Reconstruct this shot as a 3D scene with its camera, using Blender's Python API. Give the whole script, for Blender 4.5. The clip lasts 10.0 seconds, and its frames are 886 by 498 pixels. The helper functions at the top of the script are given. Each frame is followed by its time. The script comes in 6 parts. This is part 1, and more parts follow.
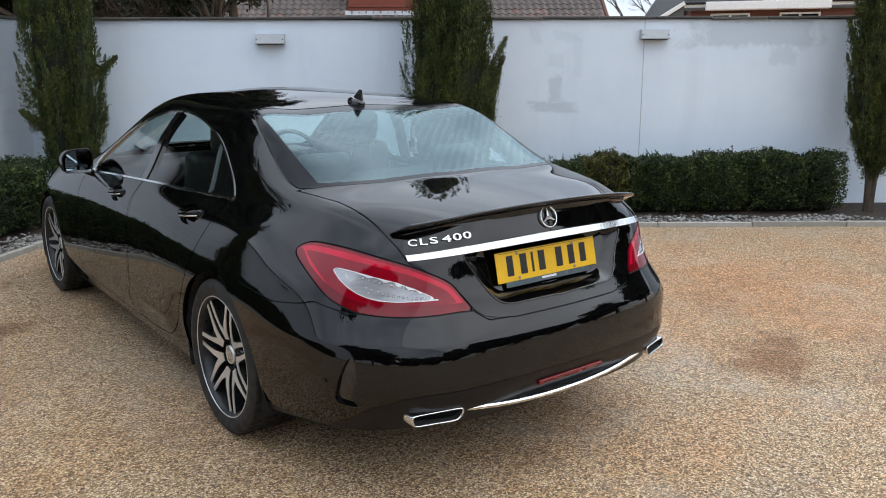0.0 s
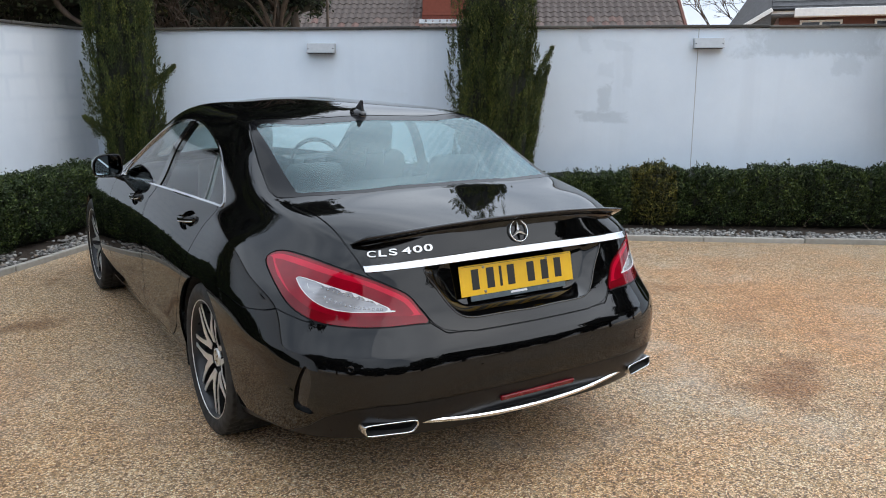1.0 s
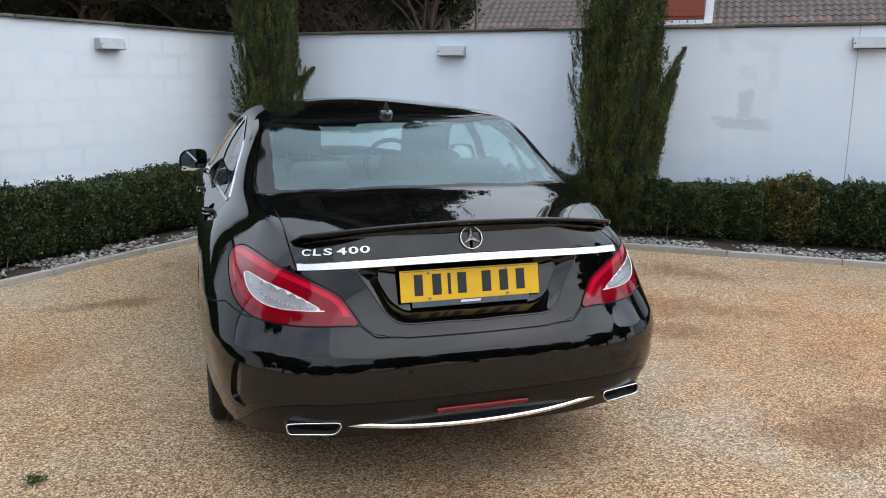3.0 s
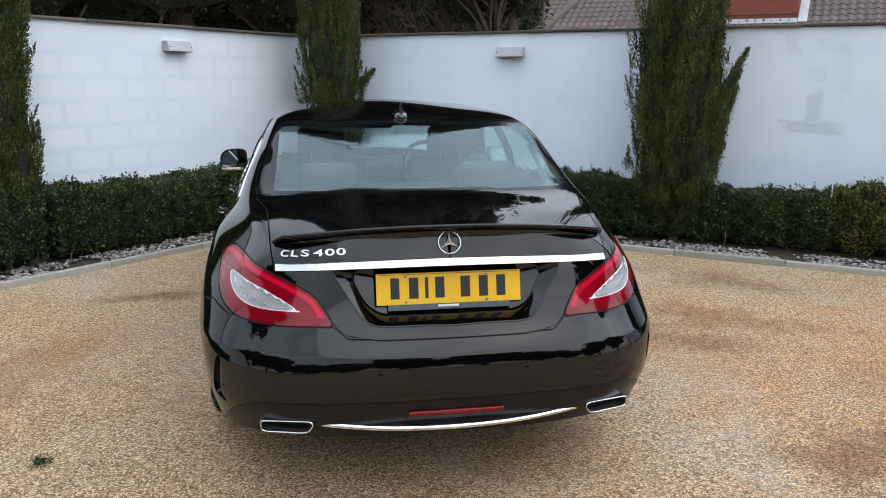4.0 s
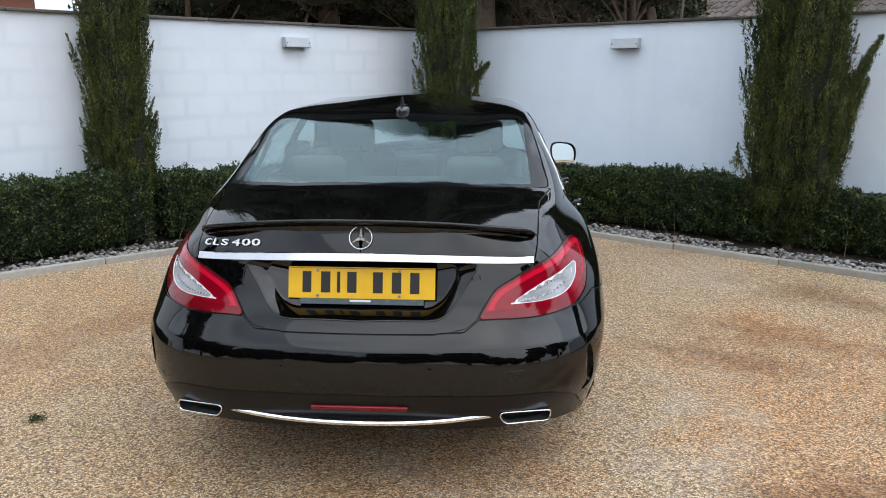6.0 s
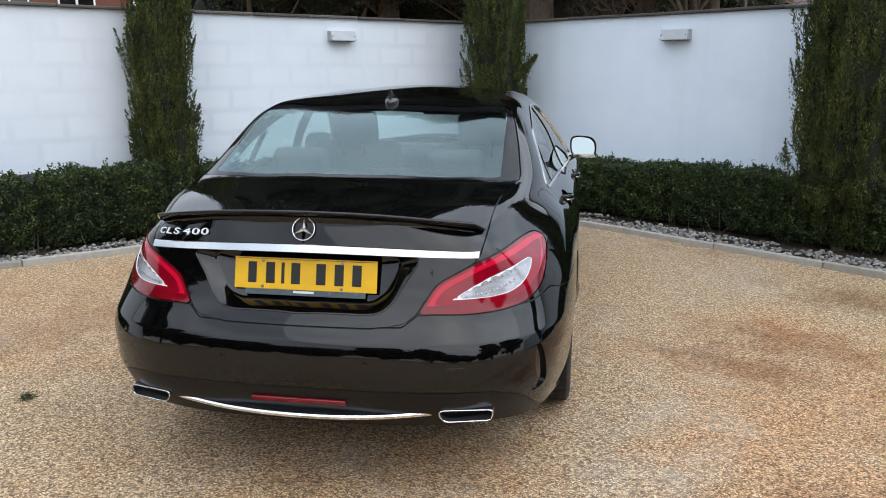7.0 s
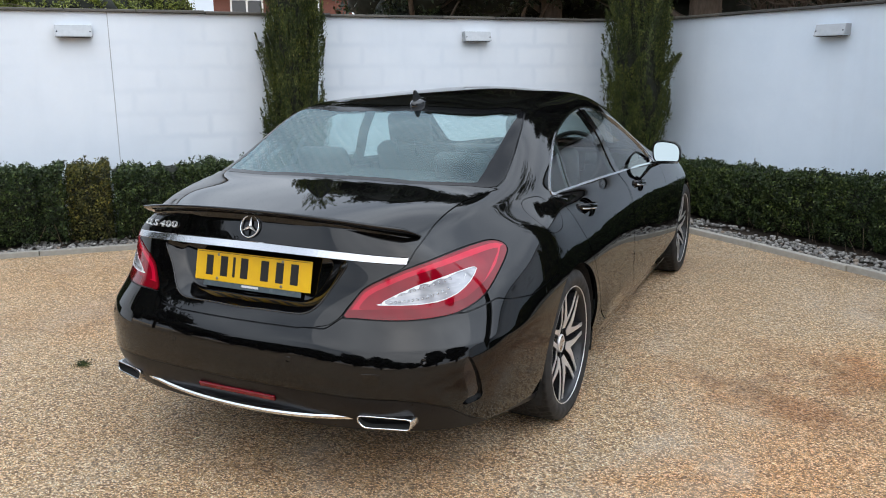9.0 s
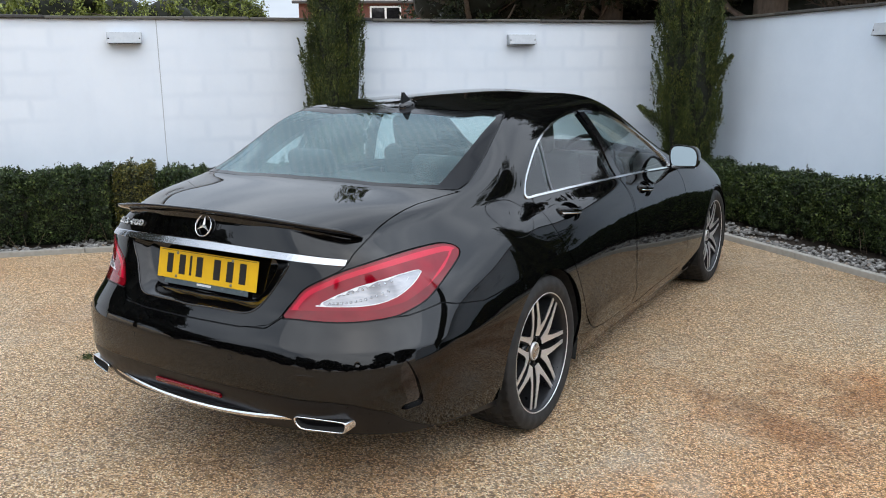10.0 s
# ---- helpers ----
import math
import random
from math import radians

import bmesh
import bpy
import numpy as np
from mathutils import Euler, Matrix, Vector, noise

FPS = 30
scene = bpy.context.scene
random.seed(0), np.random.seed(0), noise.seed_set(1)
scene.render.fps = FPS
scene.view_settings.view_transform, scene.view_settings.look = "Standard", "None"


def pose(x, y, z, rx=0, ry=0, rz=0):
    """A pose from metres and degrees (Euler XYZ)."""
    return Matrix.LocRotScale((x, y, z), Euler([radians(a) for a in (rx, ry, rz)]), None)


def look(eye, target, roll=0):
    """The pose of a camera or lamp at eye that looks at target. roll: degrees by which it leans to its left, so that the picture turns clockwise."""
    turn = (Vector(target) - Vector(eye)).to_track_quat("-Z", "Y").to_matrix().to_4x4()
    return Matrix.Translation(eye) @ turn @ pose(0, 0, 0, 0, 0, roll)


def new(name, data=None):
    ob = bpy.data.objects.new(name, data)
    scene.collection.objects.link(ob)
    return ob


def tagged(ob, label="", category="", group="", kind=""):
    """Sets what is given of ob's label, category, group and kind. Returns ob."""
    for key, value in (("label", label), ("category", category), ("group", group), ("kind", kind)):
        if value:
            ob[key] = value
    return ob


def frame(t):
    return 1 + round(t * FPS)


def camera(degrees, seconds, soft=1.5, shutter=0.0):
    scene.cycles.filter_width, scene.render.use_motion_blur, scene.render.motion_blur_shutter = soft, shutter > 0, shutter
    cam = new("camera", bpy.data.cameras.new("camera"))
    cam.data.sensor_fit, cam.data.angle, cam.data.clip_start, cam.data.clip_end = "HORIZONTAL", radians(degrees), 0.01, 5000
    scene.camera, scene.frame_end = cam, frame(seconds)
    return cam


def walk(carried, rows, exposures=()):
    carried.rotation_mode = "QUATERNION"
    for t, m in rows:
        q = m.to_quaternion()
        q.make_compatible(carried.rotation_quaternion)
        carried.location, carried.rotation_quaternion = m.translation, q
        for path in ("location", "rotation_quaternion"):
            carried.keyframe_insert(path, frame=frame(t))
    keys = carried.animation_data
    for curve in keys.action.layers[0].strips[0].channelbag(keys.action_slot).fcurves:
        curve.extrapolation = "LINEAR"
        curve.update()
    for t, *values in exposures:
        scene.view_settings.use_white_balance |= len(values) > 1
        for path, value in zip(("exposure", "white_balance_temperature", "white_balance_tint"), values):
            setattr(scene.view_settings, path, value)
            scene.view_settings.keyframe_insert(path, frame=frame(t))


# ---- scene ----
cam = camera(57.9, 10.0, 1.0)
PATH = [
    (0, (-2.117, -3.059, 1.488), (-0.917, -1.518, 1.054), -0.2),
    (0.5, (-1.967, -3.164, 1.5), (-0.846, -1.563, 1.079), -0.0),
    (1, (-1.773, -3.303, 1.508), (-0.74, -1.642, 1.091), 0.0),
    (1.5, (-1.565, -3.394, 1.503), (-0.646, -1.667, 1.088), 0.1),
    (2, (-1.35, -3.463, 1.505), (-0.55, -1.68, 1.081), 0.1),
    (2.2, (-1.251, -3.49, 1.492), (-0.504, -1.682, 1.077), 0.1),
    (3.5, (-0.722, -3.652, 1.498), (-0.249, -1.753, 1.085), 0.3),
    (4, (-0.523, -3.686, 1.51), (-0.167, -1.761, 1.1), 0.3),
    (4.5, (-0.277, -3.723, 1.513), (-0.031, -1.782, 1.098), 0.2),
    (5, (-0.037, -3.73, 1.511), (0.071, -1.778, 1.092), 0.1),
    (6.5, (0.712, -3.63, 1.513), (0.482, -1.691, 1.08), -0.0),
    (7, (0.95, -3.569, 1.496), (0.608, -1.648, 1.057), -0.1),
    (7.5, (1.168, -3.519, 1.511), (0.705, -1.623, 1.076), -0.1),
    (8, (1.411, -3.433, 1.509), (0.833, -1.569, 1.072), -0.2),
    (8.5, (1.647, -3.349, 1.508), (0.923, -1.538, 1.068), -0.3),
    (9, (1.844, -3.221, 1.504), (0.999, -1.463, 1.065), -0.3),
    (9.5, (2.044, -3.086, 1.494), (1.107, -1.372, 1.063), -0.4),
    (10, (2.256, -2.949, 1.483), (1.22, -1.292, 1.058), -0.6),
]
walk(cam, [(t, look(eye, target, roll)) for t, eye, target, roll in PATH], [(0, -.16), (2, -.11), (4.5, -.02), (7.5, .0), (10, -.06)])

# ---- light: an overcast day ----
world = bpy.data.worlds.new("overcast_sky")
scene.world = world
world.use_nodes = True
wn, wl = world.node_tree.nodes, world.node_tree.links
wn.clear()
w_out, w_bg, w_sky = wn.new("ShaderNodeOutputWorld"), wn.new("ShaderNodeBackground"), wn.new("ShaderNodeTexSky")
w_sky.sky_type, w_sky.sun_disc = "NISHITA", False
w_sky.sun_elevation, w_sky.sun_rotation = radians(47), radians(146)
w_sky.air_density, w_sky.dust_density = 1.0, 3.0
w_co, w_map, w_noise = wn.new("ShaderNodeTexCoord"), wn.new("ShaderNodeMapping"), wn.new("ShaderNodeTexNoise")
w_map.inputs["Scale"].default_value = (1.2, 1.2, 3.2)
w_noise.inputs["Scale"].default_value, w_noise.inputs["Detail"].default_value = 2.2, 5.0
w_ramp = wn.new("ShaderNodeValToRGB")
w_ramp.color_ramp.elements[0].position, w_ramp.color_ramp.elements[0].color = 0.30, (5.2, 6.0, 7.2, 1)
w_ramp.color_ramp.elements[1].position, w_ramp.color_ramp.elements[1].color = 0.68, (9.6, 10.5, 11.7, 1)
w_mix = wn.new("ShaderNodeMix")
w_mix.data_type = "RGBA"
w_mix.inputs["Factor"].default_value = 0.88
wl.new(w_co.outputs["Generated"], w_map.inputs["Vector"])
wl.new(w_map.outputs["Vector"], w_noise.inputs["Vector"])
wl.new(w_noise.outputs["Fac"], w_ramp.inputs["Fac"])
wl.new(w_sky.outputs["Color"], w_mix.inputs["A"])
# an overcast sky is brighter overhead than at the horizon
w_sep, w_rise, w_dome = wn.new("ShaderNodeSeparateXYZ"), wn.new("ShaderNodeMapRange"), wn.new("ShaderNodeMix")
w_rise.inputs["From Min"].default_value, w_rise.inputs["From Max"].default_value = 0.0, 1.0
w_rise.inputs["To Min"].default_value, w_rise.inputs["To Max"].default_value = 0.85, 1.75
w_dome.data_type, w_dome.blend_type = "RGBA", "MULTIPLY"
w_dome.inputs["Factor"].default_value = 1.0
wl.new(w_co.outputs["Generated"], w_sep.inputs["Vector"])
wl.new(w_sep.outputs["Z"], w_rise.inputs["Value"])
wl.new(w_ramp.outputs["Color"], w_dome.inputs["A"])
# the veiled sun brightens the cloud round it
w_dot, w_pos, w_pow, w_amp, w_sum = wn.new("ShaderNodeVectorMath"), wn.new("ShaderNodeMath"), wn.new("ShaderNodeMath"), wn.new("ShaderNodeMath"), wn.new("ShaderNodeMath")
w_dot.operation, w_pos.operation, w_pow.operation, w_amp.operation, w_sum.operation = "DOT_PRODUCT", "MAXIMUM", "POWER", "MULTIPLY", "ADD"
w_dot.inputs[1].default_value = (.715, .19, .67)
w_pos.inputs[1].default_value, w_pow.inputs[1].default_value, w_amp.inputs[1].default_value = 0.0, 7.0, 1.3
wl.new(w_co.outputs["Generated"], w_dot.inputs[0])
wl.new(w_dot.outputs["Value"], w_pos.inputs[0])
wl.new(w_pos.outputs["Value"], w_pow.inputs[0])
wl.new(w_pow.outputs["Value"], w_amp.inputs[0])
wl.new(w_amp.outputs["Value"], w_sum.inputs[0])
wl.new(w_rise.outputs["Result"], w_sum.inputs[1])
wl.new(w_sum.outputs["Value"], w_dome.inputs["B"])
wl.new(w_dome.outputs["Result"], w_mix.inputs["B"])
wl.new(w_mix.outputs["Result"], w_bg.inputs["Color"])
w_bg.inputs["Strength"].default_value = 0.137
wl.new(w_bg.outputs["Background"], w_out.inputs["Surface"])

sun = new("sun", bpy.data.lights.new("sun", "SUN"))
sun.data.energy, sun.data.angle, sun.data.color = 1.12, radians(90), (1.0, 0.985, 0.965)
sun.matrix_basis = look((6, -9, 11.5), (0, 0, 0))
scene.view_settings.exposure = 0.0

# ---- materials ----
def material(name, color=(.5, .5, .5), rough=.5, metal=0.0, coat=0.0, spec=.5):
    m = bpy.data.materials.new(name)
    m.use_nodes = True
    b = m.node_tree.nodes["Principled BSDF"]
    b.inputs["Base Color"].default_value = (*color, 1)
    b.inputs["Roughness"].default_value, b.inputs["Metallic"].default_value = rough, metal
    b.inputs["Coat Weight"].default_value, b.inputs["Coat Roughness"].default_value = coat, .02
    b.inputs["Specular IOR Level"].default_value = spec
    return m


class Nodes:
    """Short hand for wiring a material's nodes."""

    def __init__(self, m):
        self.n, self.l = m.node_tree.nodes, m.node_tree.links
        self.b = self.n["Principled BSDF"]
        self.co = self.n.new("ShaderNodeTexCoord").outputs["Object"]

    def scaled(self, vec, scale):
        mp = self.n.new("ShaderNodeMapping")
        mp.inputs["Scale"].default_value = scale
        self.l.new(vec, mp.inputs["Vector"])
        return mp.outputs["Vector"]

    def noise(self, scale, detail=4.0, rough=.55, vec=None, out="Fac", warp=0.0):
        t = self.n.new("ShaderNodeTexNoise")
        t.inputs["Scale"].default_value, t.inputs["Detail"].default_value, t.inputs["Roughness"].default_value = scale, detail, rough
        t.inputs["Distortion"].default_value = warp
        self.l.new(vec or self.co, t.inputs["Vector"])
        return t.outputs[out]

    def voronoi(self, scale, feature="F1", out="Distance", vec=None):
        t = self.n.new("ShaderNodeTexVoronoi")
        t.feature = feature
        t.inputs["Scale"].default_value = scale
        self.l.new(vec or self.co, t.inputs["Vector"])
        return t.outputs[out]

    def ramp(self, fac, stops):
        r = self.n.new("ShaderNodeValToRGB")
        e = r.color_ramp.elements
        while len(e) < len(stops):
            e.new(.5)
        for el, (p, c) in zip(e, stops):
            el.position, el.color = p, (*c, 1) if len(c) == 3 else c
        self.l.new(fac, r.inputs["Fac"])
        return r.outputs["Color"]

    def grey(self, fac, lo, hi, a=0.0, b=1.0):
        r = self.n.new("ShaderNodeMapRange")
        for key, v in (("From Min", lo), ("From Max", hi), ("To Min", a), ("To Max", b)):
            r.inputs[key].default_value = v
        self.l.new(fac, r.inputs["Value"])
        return r.outputs["Result"]

    def mix(self, fac, a, b, blend="MIX"):
        x = self.n.new("ShaderNodeMix")
        x.data_type, x.blend_type = "RGBA", blend
        for key, v in (("Factor", fac), ("A", a), ("B", b)):
            if isinstance(v, (int, float)):
                x.inputs[key].default_value = v
            elif isinstance(v, tuple):
                x.inputs[key].default_value = (*v, 1)
            else:
                self.l.new(v, x.inputs[key])
        return x.outputs["Result"]

    def math(self, op, a, b=0.0):
        x = self.n.new("ShaderNodeMath")
        x.operation = op
        for i, v in enumerate((a, b)):
            if isinstance(v, (int, float)):
                x.inputs[i].default_value = v
            else:
                self.l.new(v, x.inputs[i])
        return x.outputs["Value"]

    def random(self, island=False):
        if island:
            return self.n.new("ShaderNodeNewGeometry").outputs["Random Per Island"]
        return self.n.new("ShaderNodeObjectInfo").outputs["Random"]

    def bump(self, height, strength=.3, distance=.01, below=None):
        x = self.n.new("ShaderNodeBump")
        x.inputs["Strength"].default_value, x.inputs["Distance"].default_value = strength, distance
        self.l.new(height, x.inputs["Height"])
        if below is not None:
            self.l.new(below, x.inputs["Normal"])
        self.l.new(x.outputs["Normal"], self.b.inputs["Normal"])
        return x.outputs["Normal"]

    def to(self, key, value):
        self.l.new(value, self.b.inputs[key])


def mat_paint():
    m = material("black_car_paint", (.0035, .0035, .004), .3, 0, 1.0, .0)
    k = Nodes(m)
    k.to("Roughness", k.grey(k.noise(3.0, 5), .3, .8, .08, .2))
    k.b.inputs["Coat IOR"].default_value = 1.52
    dust = k.noise(260, 2)
    k.to("Coat Roughness", k.grey(k.noise(1.7, 6, .65), .35, .75, .008, .035))
    k.to("Base Color", k.mix(k.grey(dust, .58, .8, 0, .5), (.0016, .0016, .0018), (.005, .0047, .0044)))
    return m


def mat_gravel():
    m = material("resin_bound_gravel", (.4, .3, .2), .55)
    k = Nodes(m)
    flat = k.scaled(k.co, (1, 1, .6))
    wob = k.mix(.012, flat, k.noise(60, 2, out="Color"), "ADD")
    cell = k.voronoi(134, out="Color", vec=wob)
    edge = k.voronoi(134, feature="DISTANCE_TO_EDGE", vec=wob)
    sep = k.n.new("ShaderNodeSeparateColor")
    k.l.new(cell, sep.inputs["Color"])
    stone = k.ramp(sep.outputs["Red"], [(0, (.05, .028, .015)), (.18, (.19, .11, .055)), (.36, (.48, .33, .18)), (.58, (.70, .53, .33)), (.78, (.90, .78, .60)), (1, (1.0, .97, .90))])
    stone = k.mix(k.grey(sep.outputs["Green"], .0, 1, 0, .22), stone, (.58, .41, .25))
    joint = k.grey(edge, 0, .13)
    col = k.mix(joint, (.155, .098, .052), k.mix(.30, stone, (1.10, .94, .70), "MULTIPLY"))
    chip = k.voronoi(215, vec=wob)
    col = k.mix(k.grey(chip, .22, .10, 0, .55), col, (.93, .86, .72))
    big, mid = k.noise(.55, 5, .6, warp=.5), k.noise(2.6, 6, .62)
    col = k.mix(k.grey(big, .42, .66, 0, .55), col, k.mix(.72, col, (1.12, .84, .56), "MULTIPLY"))
    worn = k.math("MULTIPLY", k.grey(k.noise(.8, 6, .66, vec=k.scaled(k.co, (1.3, .8, 1))), .50, .66), k.grey(mid, .38, .62))
    col = k.mix(k.math("MULTIPLY", worn, .62), col, k.mix(.55, col, (.62, .58, .53)))
    stain = k.math("MULTIPLY", k.grey(k.noise(.75, 7, .68, vec=k.scaled(k.co, (.8, 1.25, 1)), warp=.8), .55, .70), k.grey(k.noise(5.5, 4), .40, .60))
    col = k.mix(k.math("MULTIPLY", stain, .62), col, k.mix(1.0, col, (.50, .36, .25), "MULTIPLY"))
    # stains and a worn track, each with its own outline
    def patch(x, y, rx, ry, turn, tint, amount, ragged):
        nonlocal col
        mp = k.n.new("ShaderNodeMapping")
        mp.vector_type = "TEXTURE"
        mp.inputs["Location"].default_value, mp.inputs["Rotation"].default_value, mp.inputs["Scale"].default_value = (x, y, 0), (0, 0, radians(turn)), (rx, ry, 1)
        k.l.new(k.co, mp.inputs["Vector"])
        ln = k.n.new("ShaderNodeVectorMath")
        ln.operation = "LENGTH"
        k.l.new(mp.outputs["Vector"], ln.inputs[0])
        edge_ = k.math("ADD", ln.outputs["Value"], k.math("MULTIPLY", k.math("SUBTRACT", k.noise(ragged, 9, .74), .5), 3.4))
        col = k.mix(k.math("MULTIPLY", k.grey(edge_, 1.0, .25), amount), col, k.mix(1.0, col, tint, "MULTIPLY"))
    patch(3.0, -.2, 2.6, 1.9, 20, (1.05, .82, .65), .75, 1.3)
    patch(1.75, .55, .60, .26, -35, (.55, .40, .29), .75, 3.2)
    patch(2.15, .95, .80, .34, -30, (.60, .44, .31), .7, 2.6)
    patch(2.75, 1.9, .75, .32, -38, (.52, .39, .29), .75, 3.0)
    patch(1.75, -.95, .45, .28, 30, (.52, .37, .26), .85, 3.0)
    patch(2.4, -1.5, .8, .35, 15, (.60, .43, .30), .8, 2.5)
    patch(-1.55, 2.1, .45, .16, 10, (.45, .34, .25), .8, 4.0)
    patch(-2.0, .6, 1.2, .5, 60, (.72, .55, .40), .6, 2.0)
    patch(.15, -1.75, .75, .28, 5, (.90, .98, 1.10), .75, 3.5)
    patch(-1.5, .55, .7, .5, 40, (1.05, 1.12, 1.22), .8, 2.4)
    patch(1.2, -.9, .40, .5, 0, (.98, 1.08, 1.2), .7, 3.0)
    col = k.mix(1.0, col, (1.25, 1.19, 1.11), "MULTIPLY")
    k.to("Base Color", col)
    k.to("Roughness", k.grey(sep.outputs["Blue"], 0, 1, .34, .62))
    h = k.math("ADD", k.grey(edge, 0, .28), k.math("MULTIPLY", sep.outputs["Green"], .6))
    k.bump(h, 1.0, .0048)
    return m


def mat_wall(name, blocks):
    m = material(name, (.72, .74, .77), .75)
    k = Nodes(m)
    base = k.ramp(k.noise(.9, 6, .62), [(.3, (.645, .70, .765)), (.55, (.705, .755, .815)), (.8, (.755, .80, .85))])
    if not blocks:
        base = k.mix(1.0, base, (1.03, 1.07, 1.10), "MULTIPLY")
    streak = k.noise(1.0, 5, .6, vec=k.scaled(k.co, (3.2, 3.2, .28)))
    base = k.mix(k.grey(streak, .52, .80, 0, .30), base, (.58, .64, .71))
    if blocks:
        br = k.n.new("ShaderNodeTexBrick")
        br.inputs["Scale"].default_value = 1.0
        br.inputs["Brick Width"].default_value, br.inputs["Row Height"].default_value, br.inputs["Mortar Size"].default_value = .44, .215, .050
        br.inputs["Mortar Smooth"].default_value = 1.0
        br.inputs["Color1"].default_value, br.inputs["Color2"].default_value = (1, 1, 1, 1), (.55, .55, .55, 1)
        br.inputs["Mortar"].default_value = (.0, .0, .0, 1)
        turn = k.n.new("ShaderNodeMapping")
        turn.inputs["Rotation"].default_value = (radians(90), 0, 0)
        k.l.new(k.co, turn.inputs["Vector"])
        shake = k.mix(.055, turn.outputs["Vector"], k.noise(5, 3, out="Color"), "ADD")
        k.l.new(shake, br.inputs["Vector"])
        where = k.grey(k.noise(.75, 3, .5), .40, .60)
        base = k.mix(k.math("MULTIPLY", where, .42), base, k.mix(k.grey(br.outputs["Color"], 0, 1), (.62, .675, .74), (.80, .835, .875)))
    else:
        sep = k.n.new("ShaderNodeSeparateXYZ")
        k.l.new(k.co, sep.inputs["Vector"])
        rag = k.math("MULTIPLY", k.math("SUBTRACT", k.noise(5.5, 7, .72, warp=.4), .5), .9)
        # filler and damp left showing through the paint
        for s, z, w, h, amount in ((7.72, 1.87, .70, .14, .75), (8.05, 1.66, .14, .10, .40), (5.60, 1.27, .065, .16, .60), (5.60, 1.10, .24, .055, .62), (5.38, 1.86, .07, .09, .26), (5.74, 1.84, .16, .05, .22), (5.84, 1.62, .05, .24, .20), (5.60, 1.60, .08, .07, .22), (3.3, 1.3, .16, .10, .12), (9.4, 1.5, .4, .2, .4)):
            dx, dz = k.math("DIVIDE", k.math("SUBTRACT", sep.outputs["X"], s), w), k.math("DIVIDE", k.math("SUBTRACT", sep.outputs["Z"], z), h)
            far = k.math("MAXIMUM", k.math("ABSOLUTE", dx), k.math("ABSOLUTE", dz))
            far = k.math("ADD", far, k.math("MULTIPLY", rag, 1.0 / (w + h) ** .5 + 1.2))
            base = k.mix(k.grey(far, 1.15, .72, 0, amount), base, (.50, .575, .645))
    k.to("Base Color", base)
    fine = k.noise(160, 3)
    k.bump(k.math("ADD", k.noise(22, 5), k.math("MULTIPLY", fine, .35)), .18, .006)
    return m


def mat_leaf(name, stops, rough=.5, patch=.9, clump=9.0, streak=False):
    m = material(name, stops[0][1], rough)
    k = Nodes(m)
    col = k.ramp(k.random(True), stops)
    where = k.grey(k.noise(patch, 4), .45, .72)
    col = k.mix(k.math("MULTIPLY", where, .42), col, k.mix(1.0, col, (1.5, 1.25, .55), "MULTIPLY"))
    # fresh growth beside old, spray by spray
    col = k.mix(k.grey(k.noise(clump, 3, .5), .40, .66), k.mix(1.0, col, (.66, .70, .66), "MULTIPLY"), k.mix(1.0, col, (1.45, 1.42, 1.15), "MULTIPLY"))
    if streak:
        # dark gaps between upright sprays, put into the leaf colour as streaks
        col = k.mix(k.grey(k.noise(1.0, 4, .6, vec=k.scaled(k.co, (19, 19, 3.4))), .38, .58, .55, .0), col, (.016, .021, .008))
    k.to("Base Color", col)
    k.b.inputs["Specular IOR Level"].default_value = .28
    return m


def mat_stone(name, stops, scale=40, rough=.8, island=True, bump=.3):
    m = material(name, stops[0][1], rough)
    k = Nodes(m)
    col = k.ramp(k.random(island), stops)
    col = k.mix(k.grey(k.noise(scale, 5), .35, .7, 0, .5), col, k.mix(1.0, col, (.62, .60, .56), "MULTIPLY"))
    k.to("Base Color", col)
    k.bump(k.noise(scale * 2, 5), bump, .004)
    return m


def mat_grain(name, a, b, scale=30, rough=.6, metal=0.0, bump=.1, stretch=(1, 1, 1)):
    m = material(name, a, rough, metal)
    k = Nodes(m)
    t = k.noise(scale, 5, .6, vec=k.scaled(k.co, stretch))
    k.to("Base Color", k.mix(k.grey(t, .3, .7), a, b))
    k.to("Roughness", k.grey(k.noise(scale * .5, 4), .3, .7, rough * .8, min(1, rough * 1.2)))
    k.bump(k.noise(scale * 3, 4), bump, .003)
    return m


